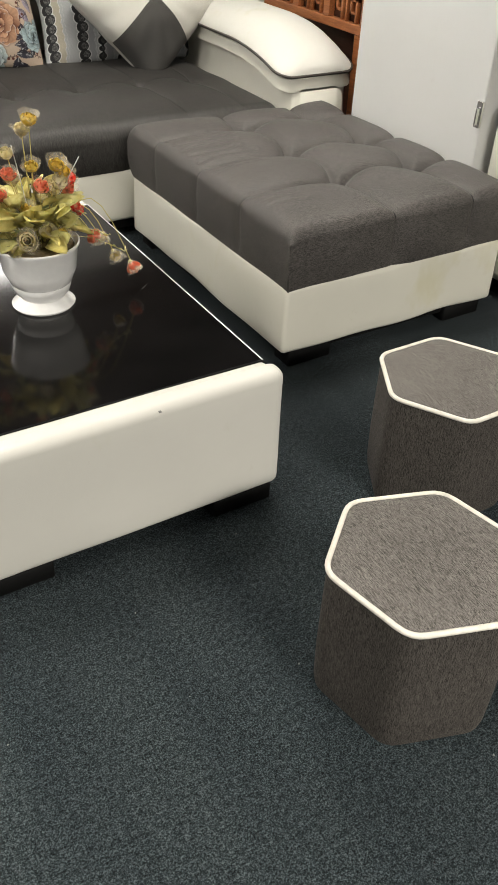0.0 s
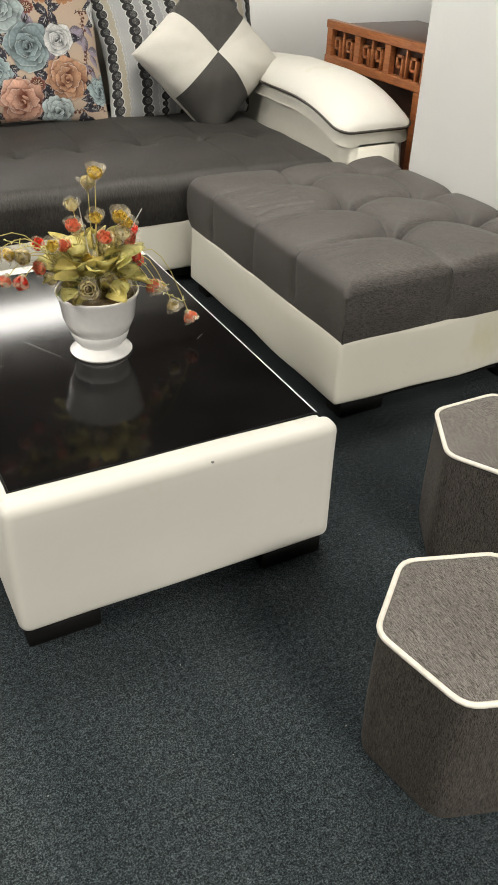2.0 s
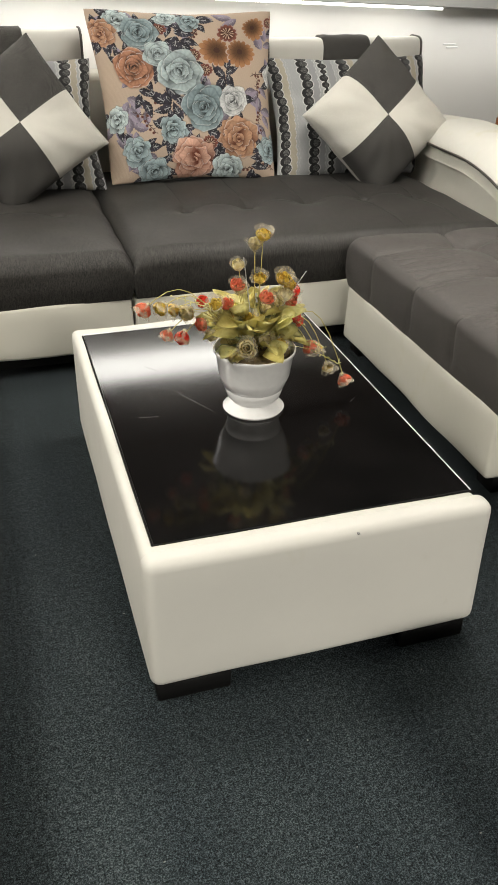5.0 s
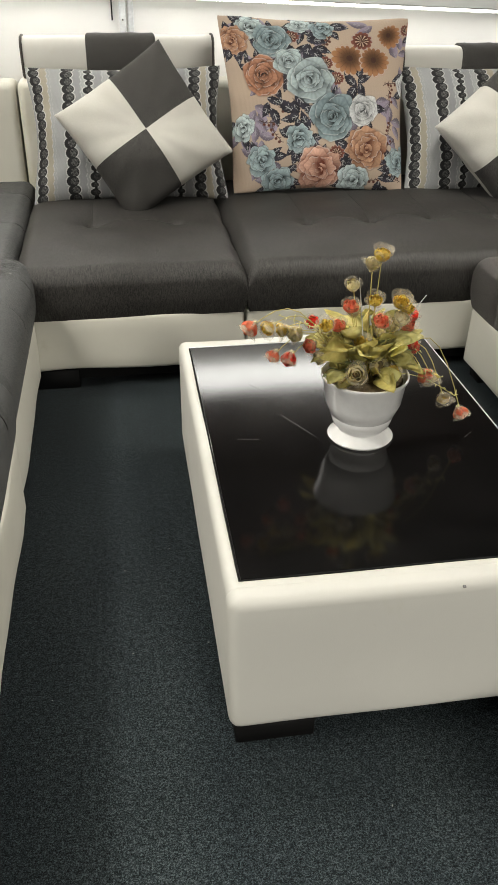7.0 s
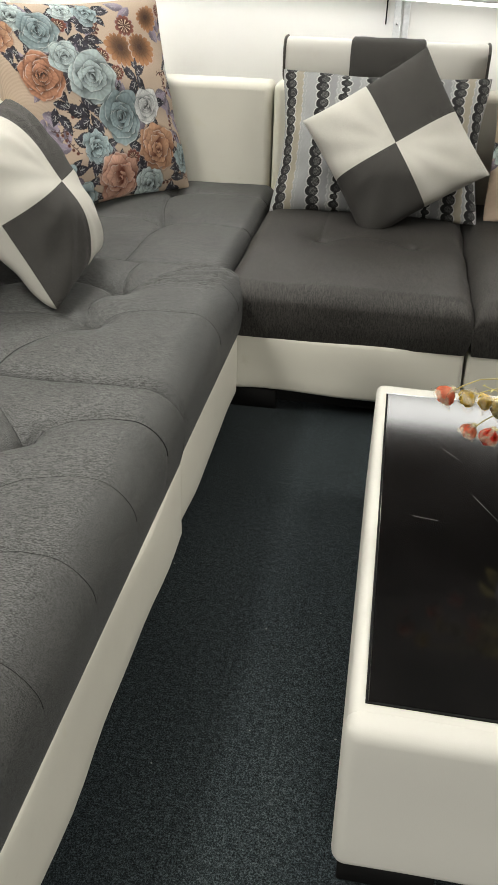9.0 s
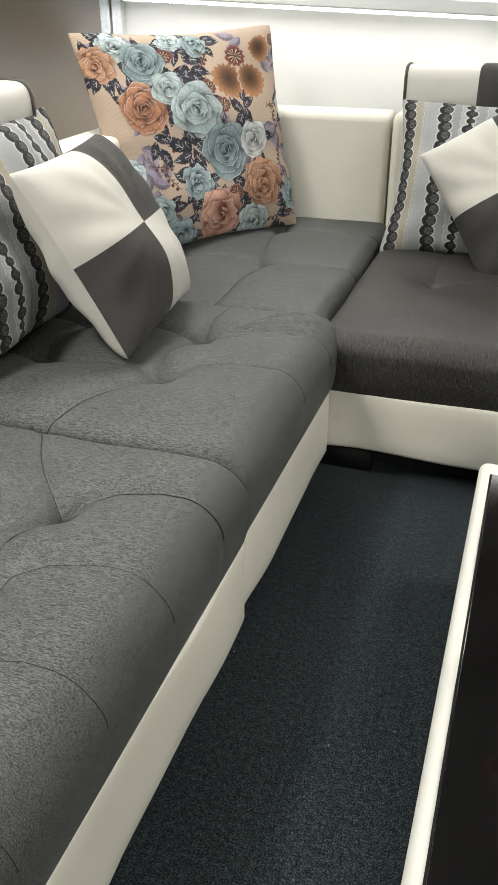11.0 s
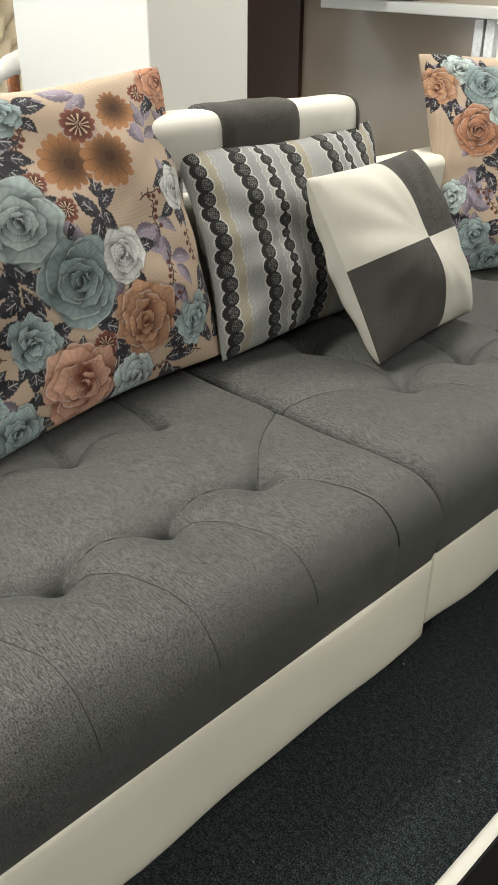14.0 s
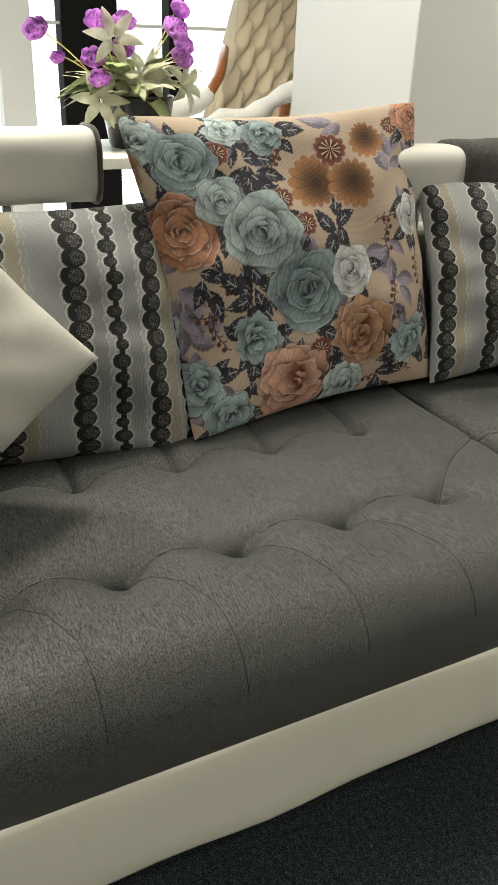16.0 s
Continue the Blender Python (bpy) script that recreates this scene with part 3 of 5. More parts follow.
# north run, single unit
s4 = thing("sofa_section", (0.6, 4.2, 0), "single seat section with charcoal seat and cream base", "sofa section", "sectional sofa")
base(0.205, 0.992, 3.66, 4.89, s4, z0=0.072)
pts = [(0.468, 4.173), (0.80, 4.173)]
lines = [arc((0.468, 4.173), (0.80, 4.173), 0.03), [(0.468, 4.173), (0.47, 4.95)]]
seat("seat_cushion", GREY_B, s4, 0.207, 0.993, 3.655, 4.89, 0.438, 0.264, 0.055, [], pts, crown=0.02, seed=11, puff=0.018, faint=lines, dent=1.35)
studs(pts, 0.38, s4, GREY_B)
part("backrest", rbox(0.175, 0.99, 4.89, 5.07, 0.15, 0.87, 0.03, 4), CREAM, s4)
bolster("x", 0.205, 1.035, 5.0, 0.875, 1.035, 0.15, s4, (0.48, 0.78))

# north run, long unit with the arm
s5 = thing("sofa_section", (1.75, 4.2, 0), "long sofa section with charcoal seat and padded cream arm", "sofa section", "sectional sofa")
base(0.998, 2.86, 3.66, 4.89, s5, z0=0.072)
xs = [1.301, 1.56, 1.82, 2.08, 2.33]
lines = []
for i, x in enumerate(xs):
    lines += [[(x, 4.108), (x, 4.95)]]
    if i:
        lines.append(arc((xs[i - 1], 4.108), (x, 4.108), 0.04))
lines += [[(2.33, 4.108), (2.34, 3.5)], [(2.08, 4.108), (2.09, 3.5)]]
pts = [(x, 4.108) for x in xs]
seat("seat_cushion", GREY_B, s5, 0.999, 2.50, 3.655, 4.89, 0.438, 0.264, 0.055, [], pts, crown=0.02, seed=14, puff=0.018, faint=lines, dent=1.35)
studs(pts, 0.38, s5, GREY_B)
part("backrest", rbox(0.995, 2.63, 4.89, 5.07, 0.15, 0.86, 0.03, 4), CREAM, s5)
bolster("x", 1.90, 2.71, 5.0, 0.84, 0.985, 0.15, s5, (2.185, 2.43))


def arm():
    """Arm: a stepped body and a pad that swoops down to a rounded nose."""
    def lip(y):
        q = min(1, max(0, (y - 3.66) / 0.42))
        return 0.530 + 0.077 * (q * (2 - q))

    def top(y):
        q = min(1, max(0, (y - 3.655) / 0.30))
        return lip(y) + 0.006 + 0.088 * math.sqrt(1 - (1 - q) ** 2.4) - 0.10 * max(0, y - 4.35)

    ys = [3.66 + 0.006 * k for k in range(13)] + [3.74 + 0.02 * k for k in range(51)]
    for nm, mat, grow, lo, hi in (("arm_body", CREAM, -0.012, lambda y: 0.26, lambda y: lip(y) - 0.05), ("arm_band", CREAM, 0.0, lambda y: lip(y) - 0.055, lambda y: lip(y)), ("arm_pad", WHITE_L, 0.006, lip, top)):
        bm = bmesh.new()
        rings = []
        for i, y in enumerate(ys):
            ins = 0.07 - math.sqrt(max(0.0, 0.0049 - max(0, 3.73 - y) ** 2))
            x0, x1 = 2.49 - grow + ins, 2.865 + grow - ins
            z0, z1 = lo(y), hi(y)
            n, ring = 20, []
            for k in range(n + 1):
                u = -1 + 2 * k / n
                crown = (1 - abs(u) ** 3.2) if nm == "arm_pad" else (1 - abs(u) ** 40)
                ring.append(bm.verts.new((x0 + (x1 - x0) * (u + 1) / 2, y, z0 + (z1 - z0) * crown)))
            ring += [bm.verts.new((x1, y, z0 - 0.004)), bm.verts.new((x0, y, z0 - 0.004))]
            rings.append(ring)
        for a, b in zip(rings, rings[1:]):
            for k in range(len(a)):
                bm.faces.new((a[k], a[(k + 1) % len(a)], b[(k + 1) % len(a)], b[k]))
        bm.faces.new(rings[0]), bm.faces.new(rings[-1])
        bmesh.ops.recalc_face_normals(bm, faces=bm.faces)
        part(nm, bm, mat, s5, "padded cream armrest" if nm == "arm_pad" else "")
    path = [(2.484, 4.72 - 0.03 * k, lip(4.72 - 0.03 * k)) for k in range(33)]
    for cx, a0 in ((2.554, 180), (2.80, 270)):
        for k in range(7):
            t = radians(a0 + 15 * k)
            y = 3.73 + 0.07 * math.sin(t)
            path.append((cx + 0.07 * math.cos(t), y, lip(y)))
    path += [(2.872, 3.76 + 0.05 * k, lip(3.76 + 0.05 * k)) for k in range(8)]
    part("arm_piping", tube(path, 0.0055, 8), PIPING, s5, "dark piping")


arm()

# ottoman
ot = thing("ottoman", (2.22, 3.06, 0), "large ottoman with dark grey tufted top and cream base", "ottoman", "sectional sofa")
base(1.80, 2.655, 2.532, 3.60, ot)
bx, by = (2.172, 2.482), (2.838, 3.112, 3.42)
lines = []
for i, y in enumerate(by):
    lines += [[(bx[0], y), (1.95, y - 0.012), (1.4, y - 0.02)], arc((bx[0], y), (bx[1], y), 0.03), [(bx[1], y), (3.0, y)]]
    if i:
        lines += [arc((x, by[i - 1]), (x, y), -0.035) for x in bx]
lines += [[(x, by[0]), (x + 0.01, 2.3)] for x in bx] + [[(x, by[-1]), (x, 3.9)] for x in bx]
pts = [(x, y) for x in bx for y in by]
creases = [(arc((1.83, 3.02 + 0.055 * k), (2.02 + 0.02 * (k % 3), 3.05 + 0.052 * k), 0.01 * (-1) ** k), 0.0045) for k in range(7)]
creases += [(arc((1.83, 2.70 + 0.05 * k), (1.96, 2.71 + 0.05 * k), 0.008), 0.0035) for k in range(3)]
seat("seat_cushion", GREY_O, ot, 1.797, 2.658, 2.528, 3.60, 0.456, 0.264, 0.035, lines, pts, seed=21, crown=0.016, side=0.6, puff=0.052, folds=creases, dent=2.3)
studs(pts, 0.393, ot, GREY_O)
part("corner_seam", tube([(1.797, 2.527, 0.275 + 0.02 * k) for k in range(8)], 0.0028, 6), GREY_B, ot)

# ---------------------------------------------------------------- coffee table
tb = thing("coffee_table", (1.1, 2.6, 0), "white leatherette coffee table with glossy black top", "coffee table")
part("body", softened(rbox(0.722, 1.454, 2.070, 3.200, 0.046, 0.374, 0.020, 5), 0.0009, 3), WHITE_L, tb, "white leatherette body")
part("front_panel", softened(rbox(0.7205, 1.474, 2.043, 2.104, 0.0455, 0.3755, 0.024, 5), 0.0009, 5), WHITE_L, tb, "padded white leatherette end panel")
part("top", rbox(0.752, 1.442, 2.108, 3.13, 0.36, 0.3775, 0), LACQUER, tb, "scratched glossy black top")
part("trim", rbox(0.747, 0.751, 2.105, 3.134, 0.36, 0.3772, 0, 1), BLACK, tb)
for a in ((1.4425, 1.446, 2.105, 3.134), (0.747, 1.447, 3.131, 3.135)):
    part("trim", rbox(*a, 0.36, 0.3785, 0.001, 1), ALU, tb, "thin metal edge strip")
part("trim", rbox(0.747, 1.447, 2.1035, 2.107, 0.36, 0.377, 0, 1), BLACK, tb)
part("plinth", rbox(0.77, 1.42, 2.09, 3.12, 0.03, 0.056, 0), BLACK, tb)
for x in (0.735, 1.295):
    for y in (2.052, 3.09):
        part("foot", rbox(x, x + 0.16, y, y + 0.10, 0, 0.047, 0.003, 1), BLACK, tb)
for (x, y, l, a) in ((0.84, 2.60, 0.05, -8), (0.97, 2.645, 0.13, -62), (0.9, 2.86, 0.05, -50), (1.36, 2.55, 0.03, 40)):
    part("scratch", rbox(x - l / 2, x + l / 2, y - 0.0004, y + 0.0004, 0.3774, 0.37775, 0, turn=pose(0, 0, 0, 0, 0, a)), SCRATCH, tb)
part("nick", rbox(1.154, 1.160, 2.041, 2.05, 0.3635, 0.3665, 0.0008, 1), SCRATCH, tb)

# ---------------------------------------------------------------- hexagonal stools


def stool(cx, cy, r, h, turn):
    st = thing("hexagonal_stool", (cx, cy, 0), "grey-brown fabric hexagonal stool with white piping", "stool", "hexagonal stools")

    def hexa(rad, z, n=5):
        cs = [(cx + rad * math.cos(radians(turn + 60 * k)), cy + rad * math.sin(radians(turn + 60 * k))) for k in range(6)]
        out = []
        for k in range(6):
            p, c, q = (Vector((*cs[(k + j) % 6], z)) for j in (-1, 0, 1))
            a, b = c.lerp(p, 0.15), c.lerp(q, 0.15)
            for i in range(n):
                t = i / (n - 1)
                out.append(a.lerp(c, t).lerp(c.lerp(b, t), t))
            for i in range(1, 4):
                out.append(b.lerp(Vector((*cs[(k + 1) % 6], z)).lerp(c, 0.15), i / 4))
        return out

    bm = bmesh.new()
    rings = [[bm.verts.new(p) for p in hexa(rad, z)] for rad, z in ((r * 0.97, 0.0), (r * 0.99, 0.02), (r * 1.005, h * 0.35), (r * 1.005, h * 0.7), (r, h))]
    for a, b in zip(rings, rings[1:]):
        for k in range(len(a)):
            bm.faces.new((a[k], a[(k + 1) % len(a)], b[(k + 1) % len(a)], b[k]))
    bm.faces.new(rings[0][::-1])
    part("side", bm, STOOL_SHADED, st, "grey-brown fabric side with shade put into its colour")
    bm = bmesh.new()
    rings = [[bm.verts.new(p) for p in hexa(rad, z)] for rad, z in ((r, h - 0.004), (r * 0.95, h + 0.004), (r * 0.8, h + 0.008), (r * 0.5, h + 0.011), (r * 0.2, h + 0.012))]
    for a, b in zip(rings, rings[1:]):
        for k in range(len(a)):
            bm.faces.new((a[k], a[(k + 1) % len(a)], b[(k + 1) % len(a)], b[k]))
    bm.faces.new(rings[-1])
    part("seat", bm, STOOL_LIT, st, "grey-brown fabric seat with overhead light put into its colour")
    part("piping", tube(hexa(r * 0.995, h), 0.0055, 8, True), WPIPE, st, "white piping")
    return st


stool(1.408, 1.480, 0.193, 0.315, 101)
stool(1.862, 1.912, 0.187, 0.315, 120)
# ---------------------------------------------------------------- pillows


def pillow_mesh(name, W, H, T, n, colours=None, mats=None, seed=1, back=4, inset=0.055, taper=0.0, full=0.55, blunt=0.0, limp=1.0):
    """A stuffed pillow standing in its own x-z plane, its face towards -y: pinched corners, hollow edges, soft folds."""
    rng = np.random.RandomState(seed)
    waves = [(rng.uniform(-9, 9), rng.uniform(-9, 9), rng.uniform(0, 6.28), rng.uniform(0.4, 1)) for _ in range(9)]

    def sheet(k, sign):
        U, V = np.meshgrid(np.linspace(-1, 1, k + 1), np.linspace(-1, 1, k + 1), indexing="ij")
        X = U * W / 2 * (1 - inset * 2 * (1 - V ** 2) * np.abs(U) ** 3) * (1 + taper * V) * (1 - blunt * np.abs(U * V) ** 5)
        Z = V * H / 2 * (1 - inset * 2 * (1 - U ** 2) * np.abs(V) ** 3) * (1 - blunt * np.abs(U * V) ** 5)
        body = ((1 - np.abs(U) ** 2.4) * (1 - np.abs(V) ** 2.4)).clip(0) ** full
        fold = sum(a * np.sin(U * fx + V * fy + ph) for fx, fy, ph, a in waves) * 0.0055 * limp * body ** 0.5
        radial = np.sin(np.arctan2(V, U) * 14 + seed) * 0.004 * (np.hypot(U, V).clip(0, 1)) ** 2 * body ** 0.3
        Y = -sign * (T / 2 * body + (fold + radial) * (body > 0))
        return U, V, np.stack([X, Y, Z], -1).reshape(-1, 3)

    k2 = n // back
    U, V, v1 = sheet(n, 1)
    U2, V2, v2 = sheet(k2, -1)

    def quads(k, off, flip):
        i = np.arange((k + 1) ** 2).reshape(k + 1, k + 1) + off
        q = [i[:-1, :-1], i[1:, :-1], i[1:, 1:], i[:-1, 1:]]
        return np.stack(q[::-1] if flip else q, -1).reshape(-1, 4)

    verts = np.concatenate([v1, v2])
    faces = np.concatenate([quads(n, 0, False), quads(k2, len(v1), True)])
    me = bpy.data.meshes.new(name)
    me.from_pydata(verts.tolist(), [], faces.tolist())
    if colours:
        col = np.concatenate([colours((U + 1) / 2, (V + 1) / 2).reshape(-1, 3), colours((U2 + 1) / 2, (V2 + 1) / 2).reshape(-1, 3)])
        at = me.color_attributes.new("print", "FLOAT_COLOR", "POINT")
        at.data.foreach_set("color", np.concatenate([col, np.ones((len(col), 1))], 1).astype(np.float32).ravel())
    if mats:
        for m in mats:
            me.materials.append(m)
        ctr = np.concatenate([(verts[faces[:, 0]] + verts[faces[:, 2]]) / 2])
        me.polygons.foreach_set("material_index", (((ctr[:, 0] * ctr[:, 2]) > 0) | (ctr[:, 1] > 0.002)).astype(np.int32))
    return me


def smooth01(x, a, b):
    t = np.clip((x - a) / (b - a), 0, 1)
    return t * t * (3 - 2 * t)


def lay(img, colour, mask):
    return img * (1 - mask[..., None]) + np.asarray(colour) * mask[..., None]


TEAL, PALE, SILVER = (0.125, 0.170, 0.18), (0.21, 0.255, 0.258), (0.34, 0.385, 0.39)
ORANGE, RUST, PEACH, TAN = (0.22, 0.092, 0.045), (0.11, 0.038, 0.026), (0.31, 0.15, 0.102), (0.19, 0.092, 0.042)
NAVY, MAUVE = (0.022, 0.021, 0.029), (0.17, 0.145, 0.185)
ROSES = [  # across, down, radius, kind
    (0.13, 0.16, 0.085, TEAL), (0.075, 0.36, 0.10, ORANGE), (0.215, 0.285, 0.065, PALE), (0.315, 0.39, 0.105, PALE), (0.435, 0.585, 0.105, TEAL), (0.60, 0.55, 0.072, SILVER), (0.885, 0.40, 0.065, SILVER)]
PEONIES = [
    (0.03, 0.08, 0.065, PALE), (0.28, 0.06, 0.052, PALE), (0.395, 0.085, 0.055, TEAL), (0.95, 0.06, 0.07, ORANGE), (0.99, 0.22, 0.05, ORANGE), (0.625, 0.765, 0.10, TAN), (0.83, 0.82, 0.075, TEAL),
    (0.255, 0.715, 0.067, TEAL), (0.36, 0.885, 0.115, PEACH), (0.56, 0.945, 0.078, PALE), (0.045, 0.82, 0.07, TEAL), (0.13, 0.945, 0.075, TEAL), (-0.06, 0.64, 0.06, PALE), (-0.07, 0.16, 0.07, TAN)]
DAISIES = [(0.53, 0.265, 0.08, TAN), (0.665, 0.265, 0.078, TAN), (0.745, 0.12, 0.062, TAN), (0.60, 0.155, 0.052, RUST), (0.235, 0.14, 0.036, RUST), (0.40, 0.30, 0.034, RUST), (0.455, 0.385, 0.034, RUST), (0.455, 0.785, 0.04, RUST), (0.85, 0.085, 0.03, RUST)]
SPRAYS = [  # across, down, heading in degrees, leaves
    (0.20, 0.075, 20, 2), (0.31, 0.16, 60, 4), (0.33, 0.215, 110, 2), (0.15, 0.27, 170, 2), (0.16, 0.43, 320, 3), (0.09, 0.48, 70, 3), (0.24, 0.47, 100, 2), (0.26, 0.58, 220, 2), (0.32, 0.50, 80, 2),
    (0.235, 0.64, 170, 1), (0.56, 0.43, 280, 3), (0.50, 0.74, 100, 2), (0.945, 0.63, 80, 3), (0.86, 0.31, 90, 3), (0.70, 0.92, 60, 3), (0.93, 0.93, 300, 3), (0.045, 0.255, 30, 2), (0.58, 0.40, 130, 2), (0.32, 0.68, 250, 2), (0.42, 0.70, 30, 2), (0.66, 0.85, 340, 2), (0.06, 0.89, 60, 2), (0.97, 0.80, 250, 2), (0.21, 0.34, 150, 2), (0.43, 0.93, 200, 2)]
VEILS = [(0.47, 0.475, 200, 3), (0.80, 0.25, 300, 4), (0.67, 0.50, 40, 2), (0.12, 0.70, 240, 4), (0.05, 0.71, 150, 2), (0.02, 0.52, 80, 3), (0.77, 0.47, 90, 3), (0.745, 0.68, 100, 3), (0.78, 0.60, 60, 2), (0.02, 0.60, 100, 2), (0.66, 0.06, 190, 2)]
TWIGS = [(0.45, 0.12, 110), (0.37, 0.26, 300), (0.04, 0.60, 40), (0.11, 0.62, 90), (0.72, 0.41, 330), (0.77, 0.58, 80), (0.15, 0.53, 20), (0.76, 0.53, 280), (0.80, 0.70, 120), (0.62, 0.94, 10), (0.86, 0.94, 200), (0.90, 0.52, 100)]


def window(cu, cv, R, n):
    """The part of an n x n grid that holds a circle; rows run across, columns run down from the top."""
    lo = lambda c: min(n, max(0, int((c - R) * n)))
    hi = lambda c: max(0, min(n, int((c + R) * n) + 2))
    return slice(lo(cu), hi(cu)), slice(lo(cv), hi(cv))


def floral(U, V, shift=0.0):
    """Roses, peonies, daisies, leaves and twigs on a peach ground, with fine pale outlines."""
    n = U.shape[0]
    V = (1 - V)[:, ::-1]
    rng = np.random.RandomState(7)
    img = np.zeros(U.shape + (3,)) + np.array((0.40, 0.312, 0.240))
    img *= (1 + 0.05 * np.sin(U * 9 + 3 * np.sin(V * 5)) * np.sin(V * 7))[..., None]
    FOIL = np.array((0.62, 0.63, 0.62))

    def paint(w, colour, mask):
        img[w] = img[w] * (1 - mask[..., None]) + colour * mask[..., None]

    def leaf(pu, pv, b, ln, wd, col):
        """A leaf that grows from (pu, pv) along b, with a pale broken vein."""
        cu, cv = pu + ln * math.cos(b), pv + ln * math.sin(b)
        w = window(cu, cv, ln * 1.15, n)
        u, v = U[w] - cu, V[w] - cv
        s, q = (u * math.cos(b) + v * math.sin(b)) / ln, (-u * math.sin(b) + v * math.cos(b)) / wd
        q = q - 0.3 * s * s + 0.12
        m = (1 - smooth01(np.abs(q) - (1 - s ** 2) * (1 - 0.38 * s) * (1 + 0.07 * np.sin(s * 22)), -0.10, 0.08)) * (np.abs(s) < 1)
        paint(w, np.asarray(col) * (0.7 + 0.8 * smooth01(q, -0.7, 0.7))[..., None], m)
        rib = np.exp(-((q / 0.075) ** 2)) * (s < 0.8) + 0.9 * np.exp(-((np.sin(s * 9 - np.abs(q) * 4.5) / 0.17) ** 2)) * (np.abs(q) > 0.15) * (np.abs(q) < 0.62)
        paint(w, FOIL * 0.9, m * np.clip(rib, 0, 1) * (0.72 if col is NAVY else 0.36) * (np.sin(s * 6 + pu * 60) > -0.35))

    def spray(rows, col):
        for pu, pv, deg, count in rows:
            pu += shift
            for k in range(count):
                b = radians(deg + (52 if k % 2 else -46) * (k < count - 1) + rng.uniform(-8, 8))
                ln = rng.uniform(0.045, 0.060)
                leaf(pu + 0.028 * k * math.cos(radians(deg)), pv + 0.028 * k * math.sin(radians(deg)), b, ln, ln * rng.uniform(0.40, 0.52), col)

    def stroke(a, b, fat, col):
        w = window((a[0] + b[0]) / 2, (a[1] + b[1]) / 2, 0.03, n)
        paint(w, np.asarray(col), 1 - smooth01(seg_dist(U[w], V[w], a, b), fat * 0.6, fat * 1.6))

    def twig(pu, pv, deg):
        p, a = (pu + shift, pv), radians(deg)
        for q in range(9):
            t = (p[0] + 0.0125 * math.cos(a), p[1] + 0.0125 * math.sin(a))
            stroke(p, t, 0.0019, (0.06, 0.032, 0.028))
            e = a + (1.0 if q % 2 else -1.0)
            f = (t[0] + 0.014 * math.cos(e), t[1] + 0.014 * math.sin(e))
            stroke(t, f, 0.0016, (0.06, 0.032, 0.028))
            if q % 2:
                w = window(f[0], f[1], 0.02, n)
                d = np.hypot(U[w] - f[0], V[w] - f[1])
                paint(w, np.asarray(RUST) * (0.6 + 60 * d[..., None]), 1 - smooth01(d, 0.006, 0.010))
            p, a = t, a + rng.uniform(-0.4, 0.4)

    def petal_print(pu, pv, a, size, wide, light, dark, frill, k, sheen):
        """One petal whose free edge points along a: dark at its foot, light at its edge."""
        w = window(pu, pv, size * 1.45, n)
        u, v = (U[w] - pu) / size, (V[w] - pv) / size
        s, q = u * math.cos(a) + v * math.sin(a), (-u * math.sin(a) + v * math.cos(a)) / wide
        th = np.arctan2(q, s)
        d = np.hypot(s, q) + 0.05 * np.sin(th * 3 + k) + frill * np.sin(th * 7 + k * 2.3) - 0.16 * np.exp(-(((th - 0.25 * math.sin(k * 2.7)) / 0.24) ** 2))
        m = 1 - smooth01(d, 0.94, 1.0)
        paint(w, dark * 0.8, (1 - smooth01(d, 0.97, 1.20)) * 0.34)
        t = smooth01(s, -0.85, 0.9) ** 1.35
        c = dark + (light - dark) * t[..., None]
        c = c * sheen * (0.92 + 0.07 * np.sin(th * 15 + k) + 0.08 * np.sin(q * 5 + k * 1.7))[..., None]
        paint(w, c, m)
        edge = np.exp(-(((d - 0.95) / 0.045) ** 2)) * (s > 0.0) * (np.sin(th * 2.2 + k * 1.9) > 0.15)
        paint(w, FOIL, edge * m * 0.42)

    def rose(cu, cv, R, kind, i):
        base_c = np.asarray(kind)
        light, dark = np.minimum(base_c * 1.62 + 0.04, 0.60), base_c * 0.13
        for ring, (count, rho, size, wide) in enumerate(((5, 0.58, 0.50, 1.30), (4, 0.42, 0.46, 1.35), (4, 0.27, 0.37, 1.25), (3, 0.16, 0.27, 1.3), (3, 0.085, 0.18, 1.3), (2, 0.03, 0.10, 1.2))):
            for k in range(count):
                a = math.tau * k / count + ring * 0.62 + i * 0.8 + rng.uniform(-0.34, 0.34)
                ro = R * rho * rng.uniform(0.82, 1.16)
                petal_print(cu + ro * math.cos(a), cv + ro * math.sin(a), a, R * size * rng.uniform(0.9, 1.12), wide, light * (1.02 - 0.05 * ring), dark * (2.3 - 0.36 * ring), 0.022, k + i + ring, rng.uniform(0.82, 1.1))

    def peony(cu, cv, R, kind, i):
        base_c = np.asarray(kind)
        light, dark = np.minimum(base_c * 1.9 + 0.07, 0.60), base_c * (np.array((0.42, 0.20, 0.14)) if kind[0] > kind[2] else 0.14)
        for ring, (count, rho, size) in enumerate(((7, 0.58, 0.45), (6, 0.42, 0.40), (5, 0.26, 0.32), (3, 0.12, 0.24), (2, 0.04, 0.14))):
            for k in range(count):
                a = math.tau * k / count + ring * 0.4 + i * 1.3 + rng.uniform(-0.3, 0.3)
                ro = R * rho * rng.uniform(0.78, 1.2)
                petal_print(cu + ro * math.cos(a), cv + ro * math.sin(a), a + rng.uniform(-0.5, 0.5), R * size * rng.uniform(0.8, 1.25), rng.uniform(0.85, 1.25), light, dark, 0.05, k * 2 + i, rng.uniform(0.74, 1.12))

